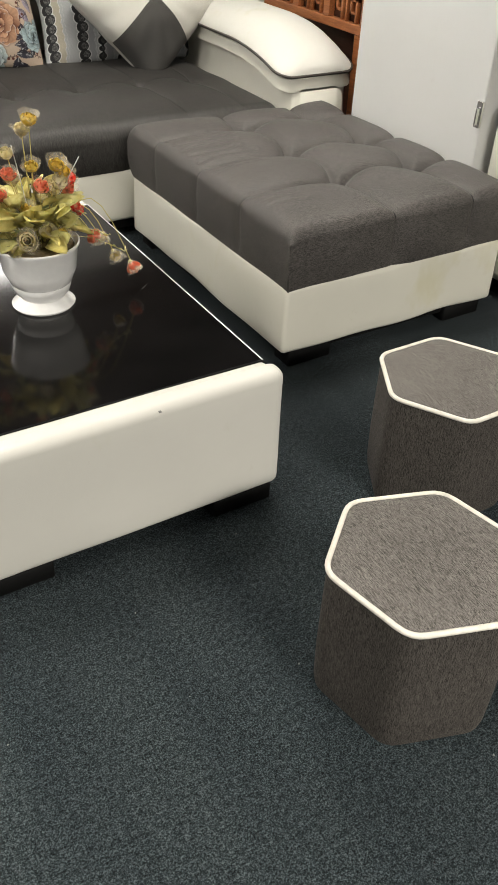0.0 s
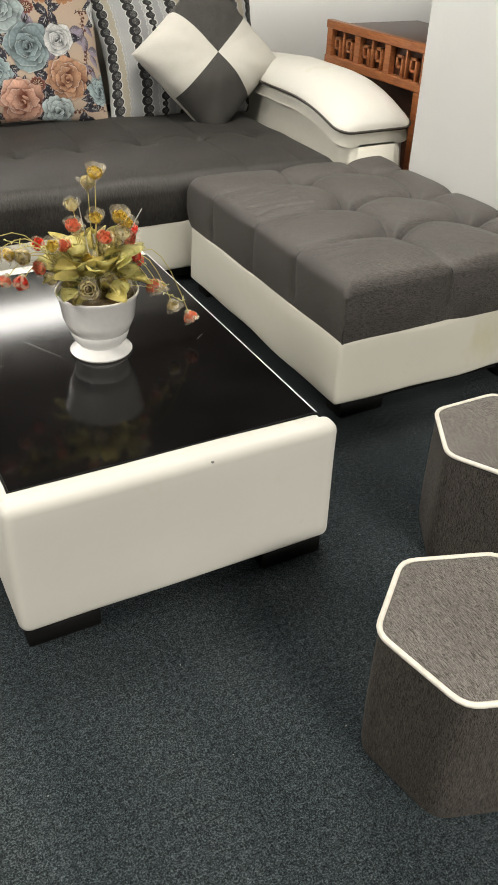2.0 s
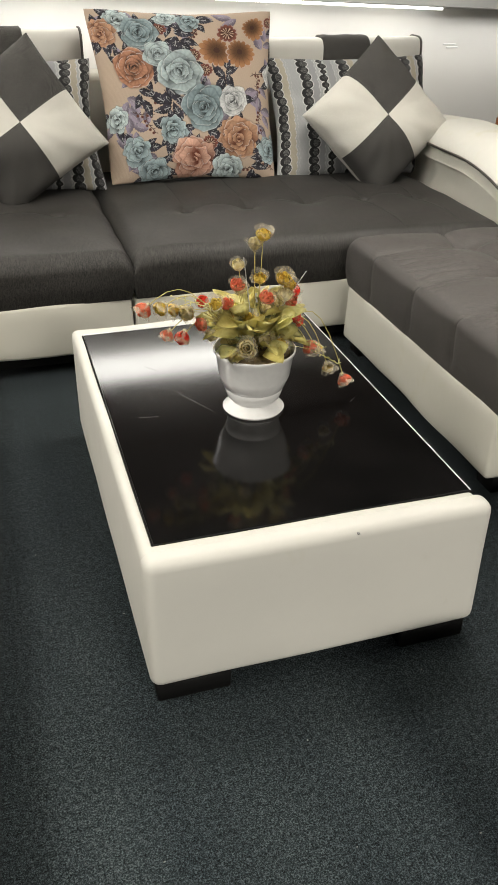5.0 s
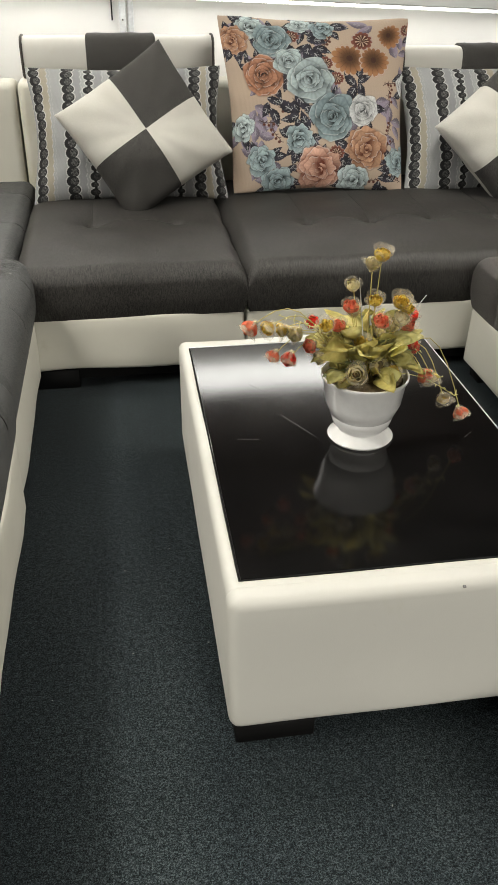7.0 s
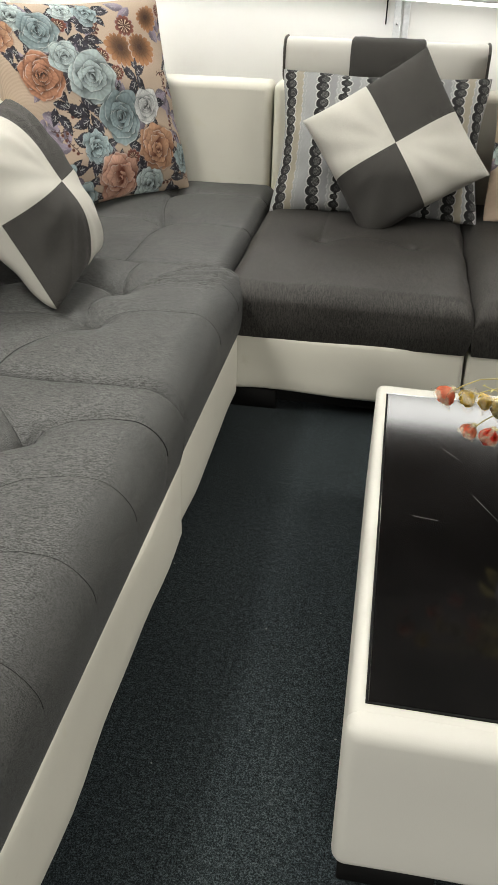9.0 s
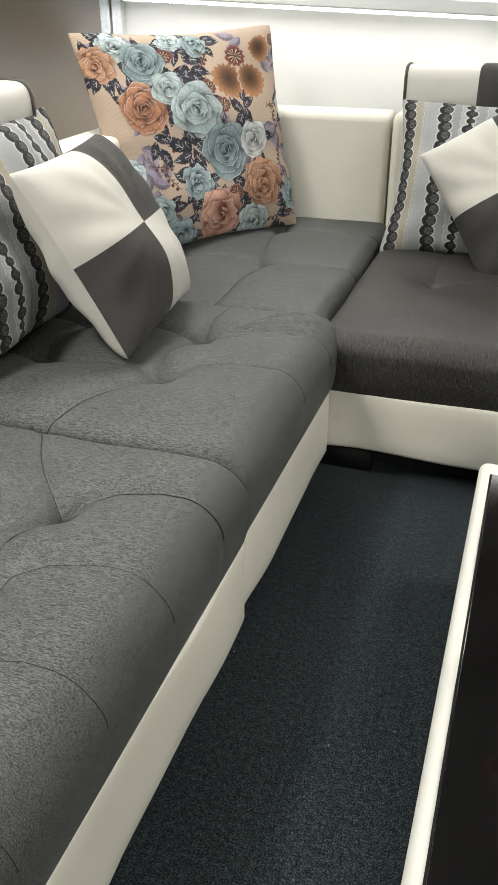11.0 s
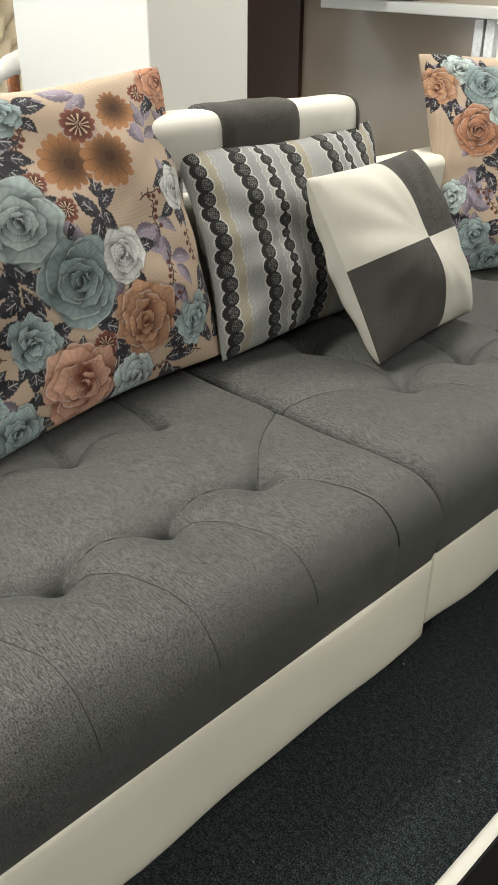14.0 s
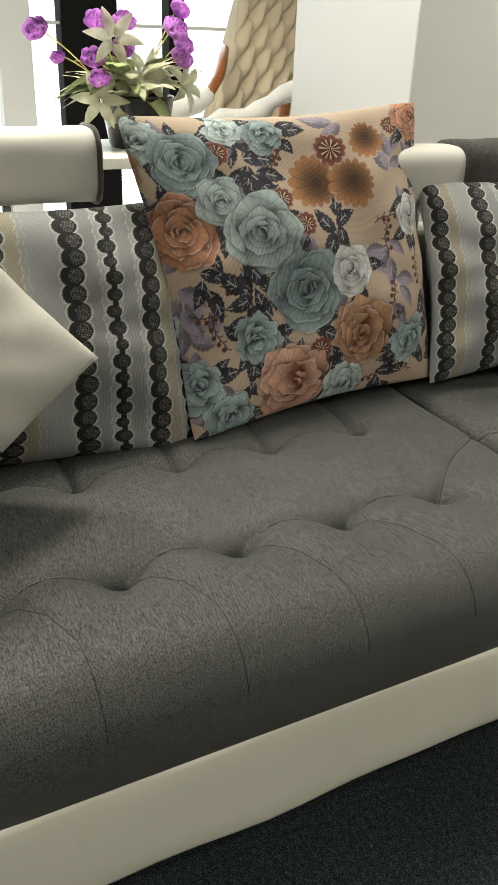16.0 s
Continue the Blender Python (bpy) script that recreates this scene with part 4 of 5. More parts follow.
    def daisy(cu, cv, R, kind):
        w = window(cu, cv, R * 1.25, n)
        r, th = np.hypot(U[w] - cu, V[w] - cv) / R, np.arctan2(V[w] - cv, U[w] - cu)
        lobes = np.abs(np.sin(th * (5.5 if kind is RUST else 7.5) + cu * 40 + 0.5 * np.sin(th * 3)))
        reach = 0.80 + 0.22 * lobes ** 0.6 + (0.16 * np.sin(th - 0.6 + cu * 9) if kind is TAN else 0)
        m = 1 - smooth01(r - reach, -0.05, 0.04)
        c = np.asarray(kind)[None, None] * (0.40 + 1.25 * smooth01(r, 0.2, 1.0) ** 1.4)[..., None]
        ray = np.exp(-((lobes / 0.16) ** 2)) * (r > 0.25) * 0.55
        c = c * (1 - ray[..., None] * 0.8) + np.asarray(kind) * 0.12 * ray[..., None]
        if kind is RUST:
            star = np.exp(-(((lobes - 1) / 0.12) ** 2)) * (r < 0.62)
            c = c * (1 - star[..., None]) + np.array((0.52, 0.38, 0.28)) * star[..., None]
        else:
            c = np.where((r < 0.20)[..., None], np.array((0.05, 0.022, 0.014)), c)
        paint(w, c, m)
        paint(w, FOIL, np.exp(-(((r - reach + 0.05) / 0.035) ** 2)) * 0.45 * (np.sin(th * 3 + cu * 30) > -0.2))

    spray(VEILS, MAUVE)
    for row in TWIGS:
        twig(*row)
    for cu, cv, R, kind in ROSES + PEONIES:
        for j in range(7):
            a = rng.uniform(0, math.tau)
            ln = rng.uniform(0.034, 0.05)
            leaf(cu + shift + R * 0.72 * math.cos(a), cv + R * 0.72 * math.sin(a), a + rng.uniform(-0.5, 0.5), ln, ln * rng.uniform(0.42, 0.55), NAVY if rng.rand() < 0.72 else MAUVE)
    spray(SPRAYS, NAVY)
    for cu, cv, R, kind in DAISIES:
        daisy(cu + shift, cv, R * 1.12, kind)
    for i, (cu, cv, R, kind) in enumerate(PEONIES):
        peony(cu + shift, cv, R * 1.16, kind, i)
    for i, (cu, cv, R, kind) in enumerate(ROSES):
        rose(cu + shift, cv, R * 1.08, kind, i)
    return img[:, ::-1].clip(0.01, 0.75)


CHAINS = ((0.05, 1.0), (0.22, 1.0), (0.325, 0.62), (0.45, 0.95), (0.64, 1.0), (0.74, 0.62), (0.85, 0.95), (0.965, 1.0))


def lace(U, V):
    """Pale grey cloth with chains of black lace discs, scalloped white edging and fine wavy lines."""
    img = np.zeros(U.shape + (3,)) + np.array((0.285, 0.292, 0.295))
    img = img * (1 + 0.03 * np.sin(U * 900) * np.sin(V * 800))[..., None]
    beads = 15.5
    PALE_L, INK = (0.47, 0.47, 0.455), (0.014, 0.014, 0.0145)
    for i, (cu, sz) in enumerate(CHAINS):
        big = sz > 0.8
        ph = V * beads * (1.0 if big else 1.08) + i * 0.37
        k = np.floor(ph)
        q = (ph - k - 0.5) * 0.59 / beads
        x = (U - cu) * 0.85
        size = 1.0 if big else 0.72 + 0.12 * np.sin(k * 2.6)
        drift = 0.004 * np.sin(k * 1.7 + i)
        # a tinted band with fine scalloped lines beside the chain
        tint = (0.235, 0.24, 0.245) if i % 3 else (0.30, 0.272, 0.215)
        hem = 0.052 + 0.006 * np.abs(np.sin(ph * math.pi))
        img = lay(img, tint, smooth01(x, 0.018, 0.022) * (1 - smooth01(x - hem, -0.001, 0.001)))
        for off, strong in ((0.0, 0.9), (0.013, 0.4)):
            img = lay(img, PALE_L, np.exp(-(((x - hem - off) / 0.0016) ** 2)) * strong * (np.sin(ph * math.tau * 2) > -0.8))
        # the white scalloped edge, the solid ink and the netted discs
        e1 = np.hypot(x + 0.007 * size - drift, q)
        e2 = np.hypot(x - 0.005 * size - drift, q)
        r1, r2 = 0.0215 * size, 0.0195 * size
        img = lay(img, PALE_L, 1 - smooth01(np.minimum(e1 - r1, e2 - r2), 0.0030, 0.0048))
        img = lay(img, INK, 1 - smooth01(np.minimum(e1 - r1, e2 - r2), -0.0006, 0.0010))
        img = lay(img, INK, (np.abs(x) < 0.010 * size) * 1.0)
        net = (np.sin(U * 560 + V * 250) * np.sin(V * 470 - U * 300) > 0.1) * (e2 < r2 * 0.80)
        img = lay(img, (0.20, 0.20, 0.195), net * (0.62 if big else 0.35))
    return img


def pillow(me, mat, at, yaw, lean, spin, label, s=1.0):
    """Sets a pillow with its middle at a place: spin in its own plane, lean back, then turn about the upright axis."""
    ob = new("pillow", me)
    if mat and not me.materials:
        me.materials.append(mat)
    me.polygons.foreach_set("use_smooth", [True] * len(me.polygons))
    ob.matrix_world = Matrix.Translation(at) @ pose(0, 0, 0, 0, 0, yaw) @ pose(0, 0, 0, -lean, 0, 0) @ pose(0, 0, 0, 0, spin, 0) @ Matrix.Scale(s, 4)
    return tagged(ob, label, "pillow", "sofa pillows")


FL2 = pillow_mesh("pillow", 0.829, 0.745, 0.16, 440, floral, seed=3, back=6, taper=0.06, blunt=0.04, inset=0.045)
FL = pillow_mesh("pillow", 0.82, 0.755, 0.16, 400, lambda u, v: floral(u, v, 0.13), seed=2, back=5, taper=0.055, blunt=0.04, inset=0.045)
ST = pillow_mesh("pillow", 0.85, 0.59, 0.19, 300, lace, seed=4, back=5, blunt=0.04)
CK = pillow_mesh("pillow", 0.51, 0.51, 0.235, 72, None, (CHARCOAL, COTTON), seed=6, back=1, inset=0.022, full=0.42, limp=0.35)
FT = "large peach pillow printed with teal and rust roses"
LT = "pale grey pillow with black lace chain stripes"
CT = "white and charcoal four-square pillow tilted on its corner"
pillow(FL, FLORAL, (1.446, 4.665, 0.785), 0, 24, 1, FT)
pillow(ST, LACE, (0.635, 4.66, 0.685), 0, 29, 0, LT)
pillow(ST, LACE, (2.235, 4.65, 0.675), 0, 29, 0, LT)
pillow(CK, None, (0.70, 4.45, 0.725), 0, 20, 57, CT)
pillow(CK, None, (2.265, 4.43, 0.70), 0, 22, 50, CT)
pillow(FL2, FLORAL, (-0.55, 2.548, 0.838), 95.5, 18.5, -1.5, FT)
pillow(ST, LACE, (-0.54, 3.31, 0.752), 90, 18, 0, LT, 0.95)
pillow(ST, LACE, (-0.53, 1.84, 0.735), 90, 18, 2, LT)
pillow(CK, None, (-0.305, 3.444, 0.720), 94.4, 29.9, 88.6, "white and charcoal four-square pillow propped on the seat")
pillow(CK, None, (-0.30, 1.585, 0.81), 90, 20, 52, CT)
pillow(FL, FLORAL, (-0.46, 4.465, 0.815), 57, 18.5, 0, FT, 1.03)

# ---------------------------------------------------------------- flowers


def petal(bm, base_p, out, up, ln, wd, cup):
    """One petal: a small curved patch growing from base_p."""
    side = out.cross(up).normalized()
    rows = []
    for i in range(5):
        t = i / 4
        mid = base_p + up * (ln * t) + out * (cup * math.sin(t * 2.4))
        w = wd * math.sin(min(1, t * 1.15 + 0.12) * math.pi * 0.86)
        rows.append([bm.verts.new(mid + side * (w * s) - out * (abs(s) ** 2 * w * 0.7)) for s in (-1, -0.5, 0, 0.5, 1)])
    for a, b in zip(rows, rows[1:]):
        for k in range(4):
            bm.faces.new((a[k], a[k + 1], b[k + 1], b[k]))


def bloom_mesh(name, r, layers, seed, open_=1.0):
    rng = random.Random(seed)
    bm = bmesh.new()
    for j in range(layers):
        n = 3 + j
        for k in range(n):
            a = math.tau * k / n + j * 0.7 + rng.uniform(-0.2, 0.2)
            out = Vector((math.cos(a), math.sin(a), 0))
            petal(bm, out * r * 0.12 * j, out, Vector((0, 0, 1)), r * (1.5 - 0.12 * j), r * (0.42 + 0.14 * j), r * open_ * (0.22 + 0.24 * j))
    bmesh.ops.solidify(bm, geom=bm.faces[:], thickness=0.0004)
    me = bpy.data.meshes.new(name)
    bm.to_mesh(me)
    bm.free()
    me.polygons.foreach_set("use_smooth", [True] * len(me.polygons))
    return me


def leaf_mesh(name, ln, wd, droop):
    bm = bmesh.new()
    rows = []
    for i in range(8):
        t = i / 7
        w = wd * math.sin(math.pi * (t * 0.96 + 0.02)) ** 0.8
        z = -droop * t * t * ln
        rows.append([bm.verts.new((s * w, t * ln, z + abs(s) * w * 0.4 + 0.002 * math.sin(9 * t + s * 3))) for s in (-1, -0.5, 0, 0.5, 1)])
    for a, b in zip(rows, rows[1:]):
        for k in range(4):
            bm.faces.new((a[k], a[k + 1], b[k + 1], b[k]))
    bmesh.ops.solidify(bm, geom=bm.faces[:], thickness=0.0005)
    me = bpy.data.meshes.new(name)
    bm.to_mesh(me)
    bm.free()
    me.polygons.foreach_set("use_smooth", [True] * len(me.polygons))
    return me


def aim(p, d, twist=0.0):
    q = Vector(d).normalized().to_track_quat("Z", "Y").to_matrix().to_4x4()
    return Matrix.Translation(p) @ q @ Matrix.Rotation(twist, 4, "Z")


def stick(name, me, mat, parent, m, s=1.0):
    ob = new(name, me if not me.materials or me.materials[0] == mat else me.copy())
    if not ob.data.materials:
        ob.data.materials.append(mat)
    elif ob.data.materials[0] != mat:
        ob.data.materials.clear()
        ob.data.materials.append(mat)
    ob.parent = parent
    ob.matrix_basis = Matrix.Translation(-chain(parent)) @ m @ Matrix.Scale(s, 4)
    return ob


def bend(a, b, lift, n=8):
    a, b = Vector(a), Vector(b)
    return [a.lerp(b, k / n) + Vector((0, 0, lift * math.sin(math.pi * k / n))) for k in range(n + 1)]


PX, PY, PZ = 1.105, 2.585, 0.3775
fp = thing("flower_pot", (PX, PY, PZ), "white footed pot of artificial red and amber roses", "flower pot")
part("pot", lathe([(0.074, 0.0), (0.077, 0.005), (0.064, 0.017), (0.055, 0.024), (0.055, 0.028), (0.066, 0.038), (0.0715, 0.056), (0.0705, 0.061), (0.074, 0.064), (0.087, 0.095), (0.095, 0.150), (0.1005, 0.157), (0.1005, 0.162), (0.097, 0.163), (0.09, 0.150), (0.03, 0.148)], (PX, PY, PZ), 56), CERAMIC, fp, "glazed white footed pot")
part("moss", lathe([(0.09, 0.142), (0.087, 0.151), (0.05, 0.158), (0.01, 0.161)], (PX, PY, PZ), 24), SOIL, fp)
ROOT = Vector((PX, PY, PZ + 0.152))


def gauze_mesh(name, count, ln, wd, flare, seed):
    """Flared, ruffled see-through outer petals round a bud."""
    rng = random.Random(seed)
    bm = bmesh.new()
    for k in range(count):
        a = math.tau * k / count + rng.uniform(-0.25, 0.25)
        out, side = Vector((math.cos(a), math.sin(a), 0)), Vector((-math.sin(a), math.cos(a), 0))
        f = flare * rng.uniform(0.7, 1.25)
        rows = []
        for i in range(7):
            t = i / 6
            w = wd * (0.25 + 0.95 * math.sin(min(1.0, t * 1.1) * math.pi * 0.72))
            mid = out * (0.003 + ln * (0.30 * math.sin(t * 1.5) + f * t ** 2.2)) + Vector((0, 0, ln * t * (1 - 0.25 * f * t)))
            rows.append([bm.verts.new(mid + side * (w * u) - out * (u * u * w * 0.5) + Vector((0, 0, 0.0022 * math.sin(5 * u + 7 * t + k) * t))) for u in (-1, -0.6, -0.2, 0.2, 0.6, 1)])
        for p, q in zip(rows, rows[1:]):
            for j in range(5):
                bm.faces.new((p[j], p[j + 1], q[j + 1], q[j]))
    me = bpy.data.meshes.new(name)
    bm.to_mesh(me)
    bm.free()
    me.polygons.foreach_set("use_smooth", [True] * len(me.polygons))
    return me


BUD, ROSE = bloom_mesh("bloom", 0.0185, 3, 1, 0.85), bloom_mesh("bloom", 0.0185, 3, 2, 1.05)
GAUZE = (gauze_mesh("sheer_petals", 5, 0.040, 0.017, 0.30, 3), gauze_mesh("sheer_petals", 4, 0.038, 0.019, 0.42, 4))
CALYX = gauze_mesh("calyx", 5, 0.022, 0.005, 0.15, 6)
MATS = {"r": RED, "y": YELLOW, "i": IVORY, "p": PINK}
HEADS = [  # offset from the pot's middle, across, up, kind
    (0.015, 0.436, "y"), (0.001, 0.406, "i"), (0.056, 0.351, "y"), (0.009, 0.336, "y"), (-0.050, 0.336, "p"), (-0.039, 0.362, "i"), (0.059, 0.312, "i"),
    (0.093, 0.293, "r"), (0.051, 0.286, "i"), (-0.034, 0.303, "i"), (-0.125, 0.285, "r"), (-0.101, 0.294, "y"), (-0.163, 0.267, "i"), (-0.132, 0.237, "p"),
    (-0.083, 0.236, "i"), (-0.043, 0.223, "i"), (0.096, 0.236, "r"), (0.115, 0.205, "r"), (0.137, 0.158, "p"), (0.190, 0.096, "y"), (0.230, 0.070, "p"),
    (-0.02, 0.25, "y"), (0.03, 0.25, "i"), (0.07, 0.24, "y"), (-0.07, 0.28, "p"), (0.075, 0.33, "y"), (-0.11, 0.22, "i"), (0.02, 0.30, "p"), (0.155, 0.15, "y"), (-0.195, 0.27, "y"),
    (-0.173, 0.196, "r"), (-0.03, 0.20, "i"), (0.01, 0.215, "i"), (-0.07, 0.195, "i"), (0.045, 0.215, "y"), (0.085, 0.27, "p"), (-0.264, 0.286, "p"), (-0.229, 0.297, "y"), (-0.215, 0.223, "p")]
rnd = random.Random(5)
for i, (dx, dz, kind) in enumerate(HEADS):
    dy = rnd.uniform(-0.075, -0.045) if abs(dx) < 0.08 and dz < 0.23 else rnd.uniform(-0.03, 0.02)
    p = Vector((PX + dx, PY + dy, PZ + dz + 0.35 * dy))
    far = max(0.0, abs(dx) - 0.06)
    root = ROOT + Vector((dx * 0.18, dy * 0.3, -0.01))
    pts = bend(root, p, 0.5 * far + max(0, 0.25 - dz) * 0.35)
    part("stem", tube(pts, 0.0011, 5), STEM, fp)
    d = (pts[-1] - pts[-2]).normalized() + Vector((rnd.uniform(-0.3, 0.3), rnd.uniform(-0.6, -0.1), rnd.uniform(-0.1, 0.2)))
    tip = p - d.normalized() * 0.014
    s = rnd.uniform(0.85, 1.1)
    stick("bloom", BUD if kind in "ri" else ROSE, MATS[kind], fp, aim(tip, d, rnd.uniform(0, 6)), s * (1.0 if kind == "y" else 1.16))
    stick("calyx", CALYX, LEAF, fp, aim(tip - d.normalized() * 0.004, d, rnd.uniform(0, 6)), 1.0)
    stick("sheer_petals", GAUZE[i % 2], SHEER, fp, aim(tip - d.normalized() * 0.006, d, rnd.uniform(0, 6)), s * (0.95 if kind in "yp" else 0.85))
LEAVES = (leaf_mesh("leaf", 0.072, 0.023, 0.35), leaf_mesh("leaf", 0.060, 0.024, 0.15), leaf_mesh("leaf", 0.070, 0.017, 0.55))
for k in range(70):
    a = rnd.uniform(0, math.tau)
    q, h = rnd.uniform(0.005, 0.085), rnd.uniform(0.014, 0.12)
    up = rnd.uniform(0.1, 1.2) if h < 0.03 else rnd.uniform(-0.05, 1.4)
    p = ROOT + Vector((q * math.cos(a), q * math.sin(a), h))
    d = Vector((math.cos(a + rnd.uniform(-0.7, 0.7)), math.sin(a), up))
    m = Matrix.Translation(p) @ d.normalized().to_track_quat("Y", "Z").to_matrix().to_4x4() @ Matrix.Rotation(rnd.uniform(-1.3, 1.3), 4, "Y")
    stick("leaf", LEAVES[k % 3], (LEAF, LEAF_P, LEAF, LEAF_G, LEAF_P, LEAF)[k % 6], fp, m, rnd.uniform(0.7, 1.1))
for k in range(9):
    a = -1.57 + (k - 4) * 0.42
    d = Vector((0.5 * math.cos(a), 0.5 * math.sin(a), 1.0 - 0.12 * abs(k - 4)))
    m = Matrix.Translation(ROOT + Vector((0.03 * math.cos(a), 0.03 * math.sin(a), 0.05))) @ d.normalized().to_track_quat("Y", "Z").to_matrix().to_4x4() @ Matrix.Rotation(rnd.uniform(-0.9, 0.9), 4, "Y")
    stick("leaf", LEAVES[k % 2], (LEAF_P, LEAF)[k % 2], fp, m, rnd.uniform(1.2, 1.6))
for dx, dy, dz in ((-0.20, -0.01, 0.315), (-0.15, -0.03, 0.30), (-0.07, 0.0, 0.27), (0.17, -0.03, 0.155), (0.205, -0.04, 0.11), (0.06, -0.05, 0.20), (-0.04, -0.06, 0.20), (0.13, 0.02, 0.20)):
    pts = bend(ROOT, (PX + dx, PY + dy, PZ + dz), 0.03, 14)
    bm = tube(pts, 0.0009, 5)
    for i in range(8, 15):
        for sgn in (-1, 1)[:1 + rnd.randint(0, 1)]:
            tip = pts[i] + Vector((rnd.uniform(-0.008, 0.008), 0.010 * sgn, rnd.uniform(-0.008, 0.010)))
            tube([pts[i], pts[i].lerp(tip, 0.5) + Vector((0, 0, 0.002)), tip], [0.0008, 0.0018, 0.0005], 5, bm=bm)
    part("sprig", bm, LEAF_P, fp)
for dx, dy, dz in ((0.115, -0.02, 0.35), (-0.028, 0.01, 0.385)):
    part("twig", tube(bend(ROOT, (PX + dx, PY + dy, PZ + dz), 0.005), 0.0012, 5), ALU, fp)

# ---------------------------------------------------------------- wooden console behind the arm
wc = thing("wooden_console", (3.2, 3.9, 0), "reddish wooden console with pierced fretwork frieze", "console table")
part("top", rbox(2.99, 3.5, 3.48, 4.55, 0.785, 0.80, 0.003), WOOD_D, wc, "dark wooden top")
part("back", rbox(3.1, 3.5, 3.48, 4.55, 0.0, 0.60, 0), WOOD_D, wc)
FX0, FX1 = 2.955, 2.99
part("rail", rbox(FX0, FX1, 3.48, 4.55, 0.785, 0.822, 0.004), WOOD, wc)
part("rail", rbox(FX0, FX1, 3.48, 4.55, 0.63, 0.668, 0.004), WOOD, wc)
for y in (3.5, 3.77, 4.04, 4.28, 4.52):
    part("stile", rbox(FX0 + 0.002, FX1 - 0.002, y - 0.022, y + 0.022, 0.668, 0.785, 0.002), WOOD, wc)
for y in (3.62, 3.90, 4.16, 4.40):
    for a, b, c, d in ((-0.07, -0.058, 0.668, 0.76), (-0.07, -0.02, 0.748, 0.76), (-0.032, -0.02, 0.70, 0.76), (0.0, 0.012, 0.668, 0.785), (0.03, 0.042, 0.668, 0.755), (0.03, 0.08, 0.743, 0.755), (0.068, 0.08, 0.70, 0.755), (-0.055, -0.02, 0.70, 0.71), (0.05, 0.08, 0.70, 0.71)):
        part("fret", rbox(FX0 + 0.008, FX1 - 0.004, y + a, y + b, c, d, 0.001, 1), WOOD, wc)
part("recess", rbox(FX1 + 0.002, FX1 + 0.01, 3.5, 4.53, 0.62, 0.785, 0), WOOD_D, wc)
for y in (3.50, 3.80, 4.53):
    part("leg", rbox(FX0, FX1 + 0.01, y - 0.02, y + 0.02, 0.0, 0.63, 0.003), WOOD, wc)

# bits on and beside the pillar
bk = thing("metal_bracket", (2.70, 2.79, 0.58), "small steel bracket fixed to the pillar's corner", "bracket")
part("plate", rbox(2.696, 2.705, 2.775, 2.80, 0.555, 0.64, 0.002), CHROME, bk)
part("lip", rbox(2.68, 2.70, 2.78, 2.786, 0.565, 0.62, 0.002), CHROME, bk)
part("bolt", rbox(2.688, 2.697, 2.785, 2.795, 0.58, 0.60, 0.003), BLACK, bk)
ac = thing("beige_armchair", (3.1, 2.4, 0), "corner of a beige leatherette armchair", "armchair")
part("arm", rbox(2.74, 2.95, 1.9, 2.755, 0.06, 0.64, 0.04, 4), CREAM, ac)
part("seat", rbox(2.95, 3.6, 1.9, 2.755, 0.06, 0.42, 0.04, 4), CREAM, ac)
for x, y in ((2.76, 1.93), (2.76, 2.66), (3.5, 1.93), (3.5, 2.66)):
    part("foot", rbox(x, x + 0.06, y, y + 0.06, 0, 0.07, 0.004, 1), BLACK, ac)

# ---------------------------------------------------------------- behind the west run
ct = thing("display_table", (-1.2, 2.2, 0), "narrow white display table on chrome legs", "table")
part("tabletop", rbox(-1.38, -1.0, 1.5, 2.5, 1.0, 1.03, 0.004), SHEET, ct)
for x in (-1.35, -1.03):
    for y in (1.62, 1.95, 2.45):
        part("leg", tube([(x, y, 0), (x, y, 1.002)], 0.014, 10), CHROME, ct)
vp = thing("flower_pot", (-1.2, 2.35, 1.03), "black pot of artificial violet roses and cream lilies", "flower pot")
part("pot", lathe([(0.076, 0.0), (0.081, 0.01), (0.09, 0.06), (0.092, 0.066), (0.098, 0.10), (0.104, 0.134), (0.098, 0.138), (0.092, 0.126), (0.02, 0.124)], (-1.2, 2.37, 1.03), 40), BLACKPOT, vp, "glossy black pot")
VR = Vector((-1.2, 2.35, 1.155))
VROSE = bloom_mesh("bloom", 0.026, 4, 9, 0.9)


def star_mesh(name, count, ln, wd, flare):
    """An open lily: long pointed petals round a throat."""
    bm = bmesh.new()
    for k in range(count):
        a = math.tau * k / count
        out, side = Vector((math.cos(a), math.sin(a), 0)), Vector((-math.sin(a), math.cos(a), 0))
        rows = []
        for i in range(7):
            t = i / 6
            w = wd * math.sin(math.pi * min(0.985, t * 0.9 + 0.1)) ** 0.9
            mid = out * (0.006 + ln * t * math.sin(0.5 + flare * t)) + Vector((0, 0, ln * t * math.cos(0.5 + flare * t)))
            rows.append([bm.verts.new(mid + side * (w * s) + Vector((0, 0, abs(s) * w * 0.3))) for s in (-1, -0.4, 0.4, 1)])
        for p, q in zip(rows, rows[1:]):
            for j in range(3):
                bm.faces.new((p[j], p[j + 1], q[j + 1], q[j]))
    bmesh.ops.solidify(bm, geom=bm.faces[:], thickness=0.0005)
    me = bpy.data.meshes.new(name)
    bm.to_mesh(me)
    bm.free()
    me.polygons.foreach_set("use_smooth", [True] * len(me.polygons))
    return me


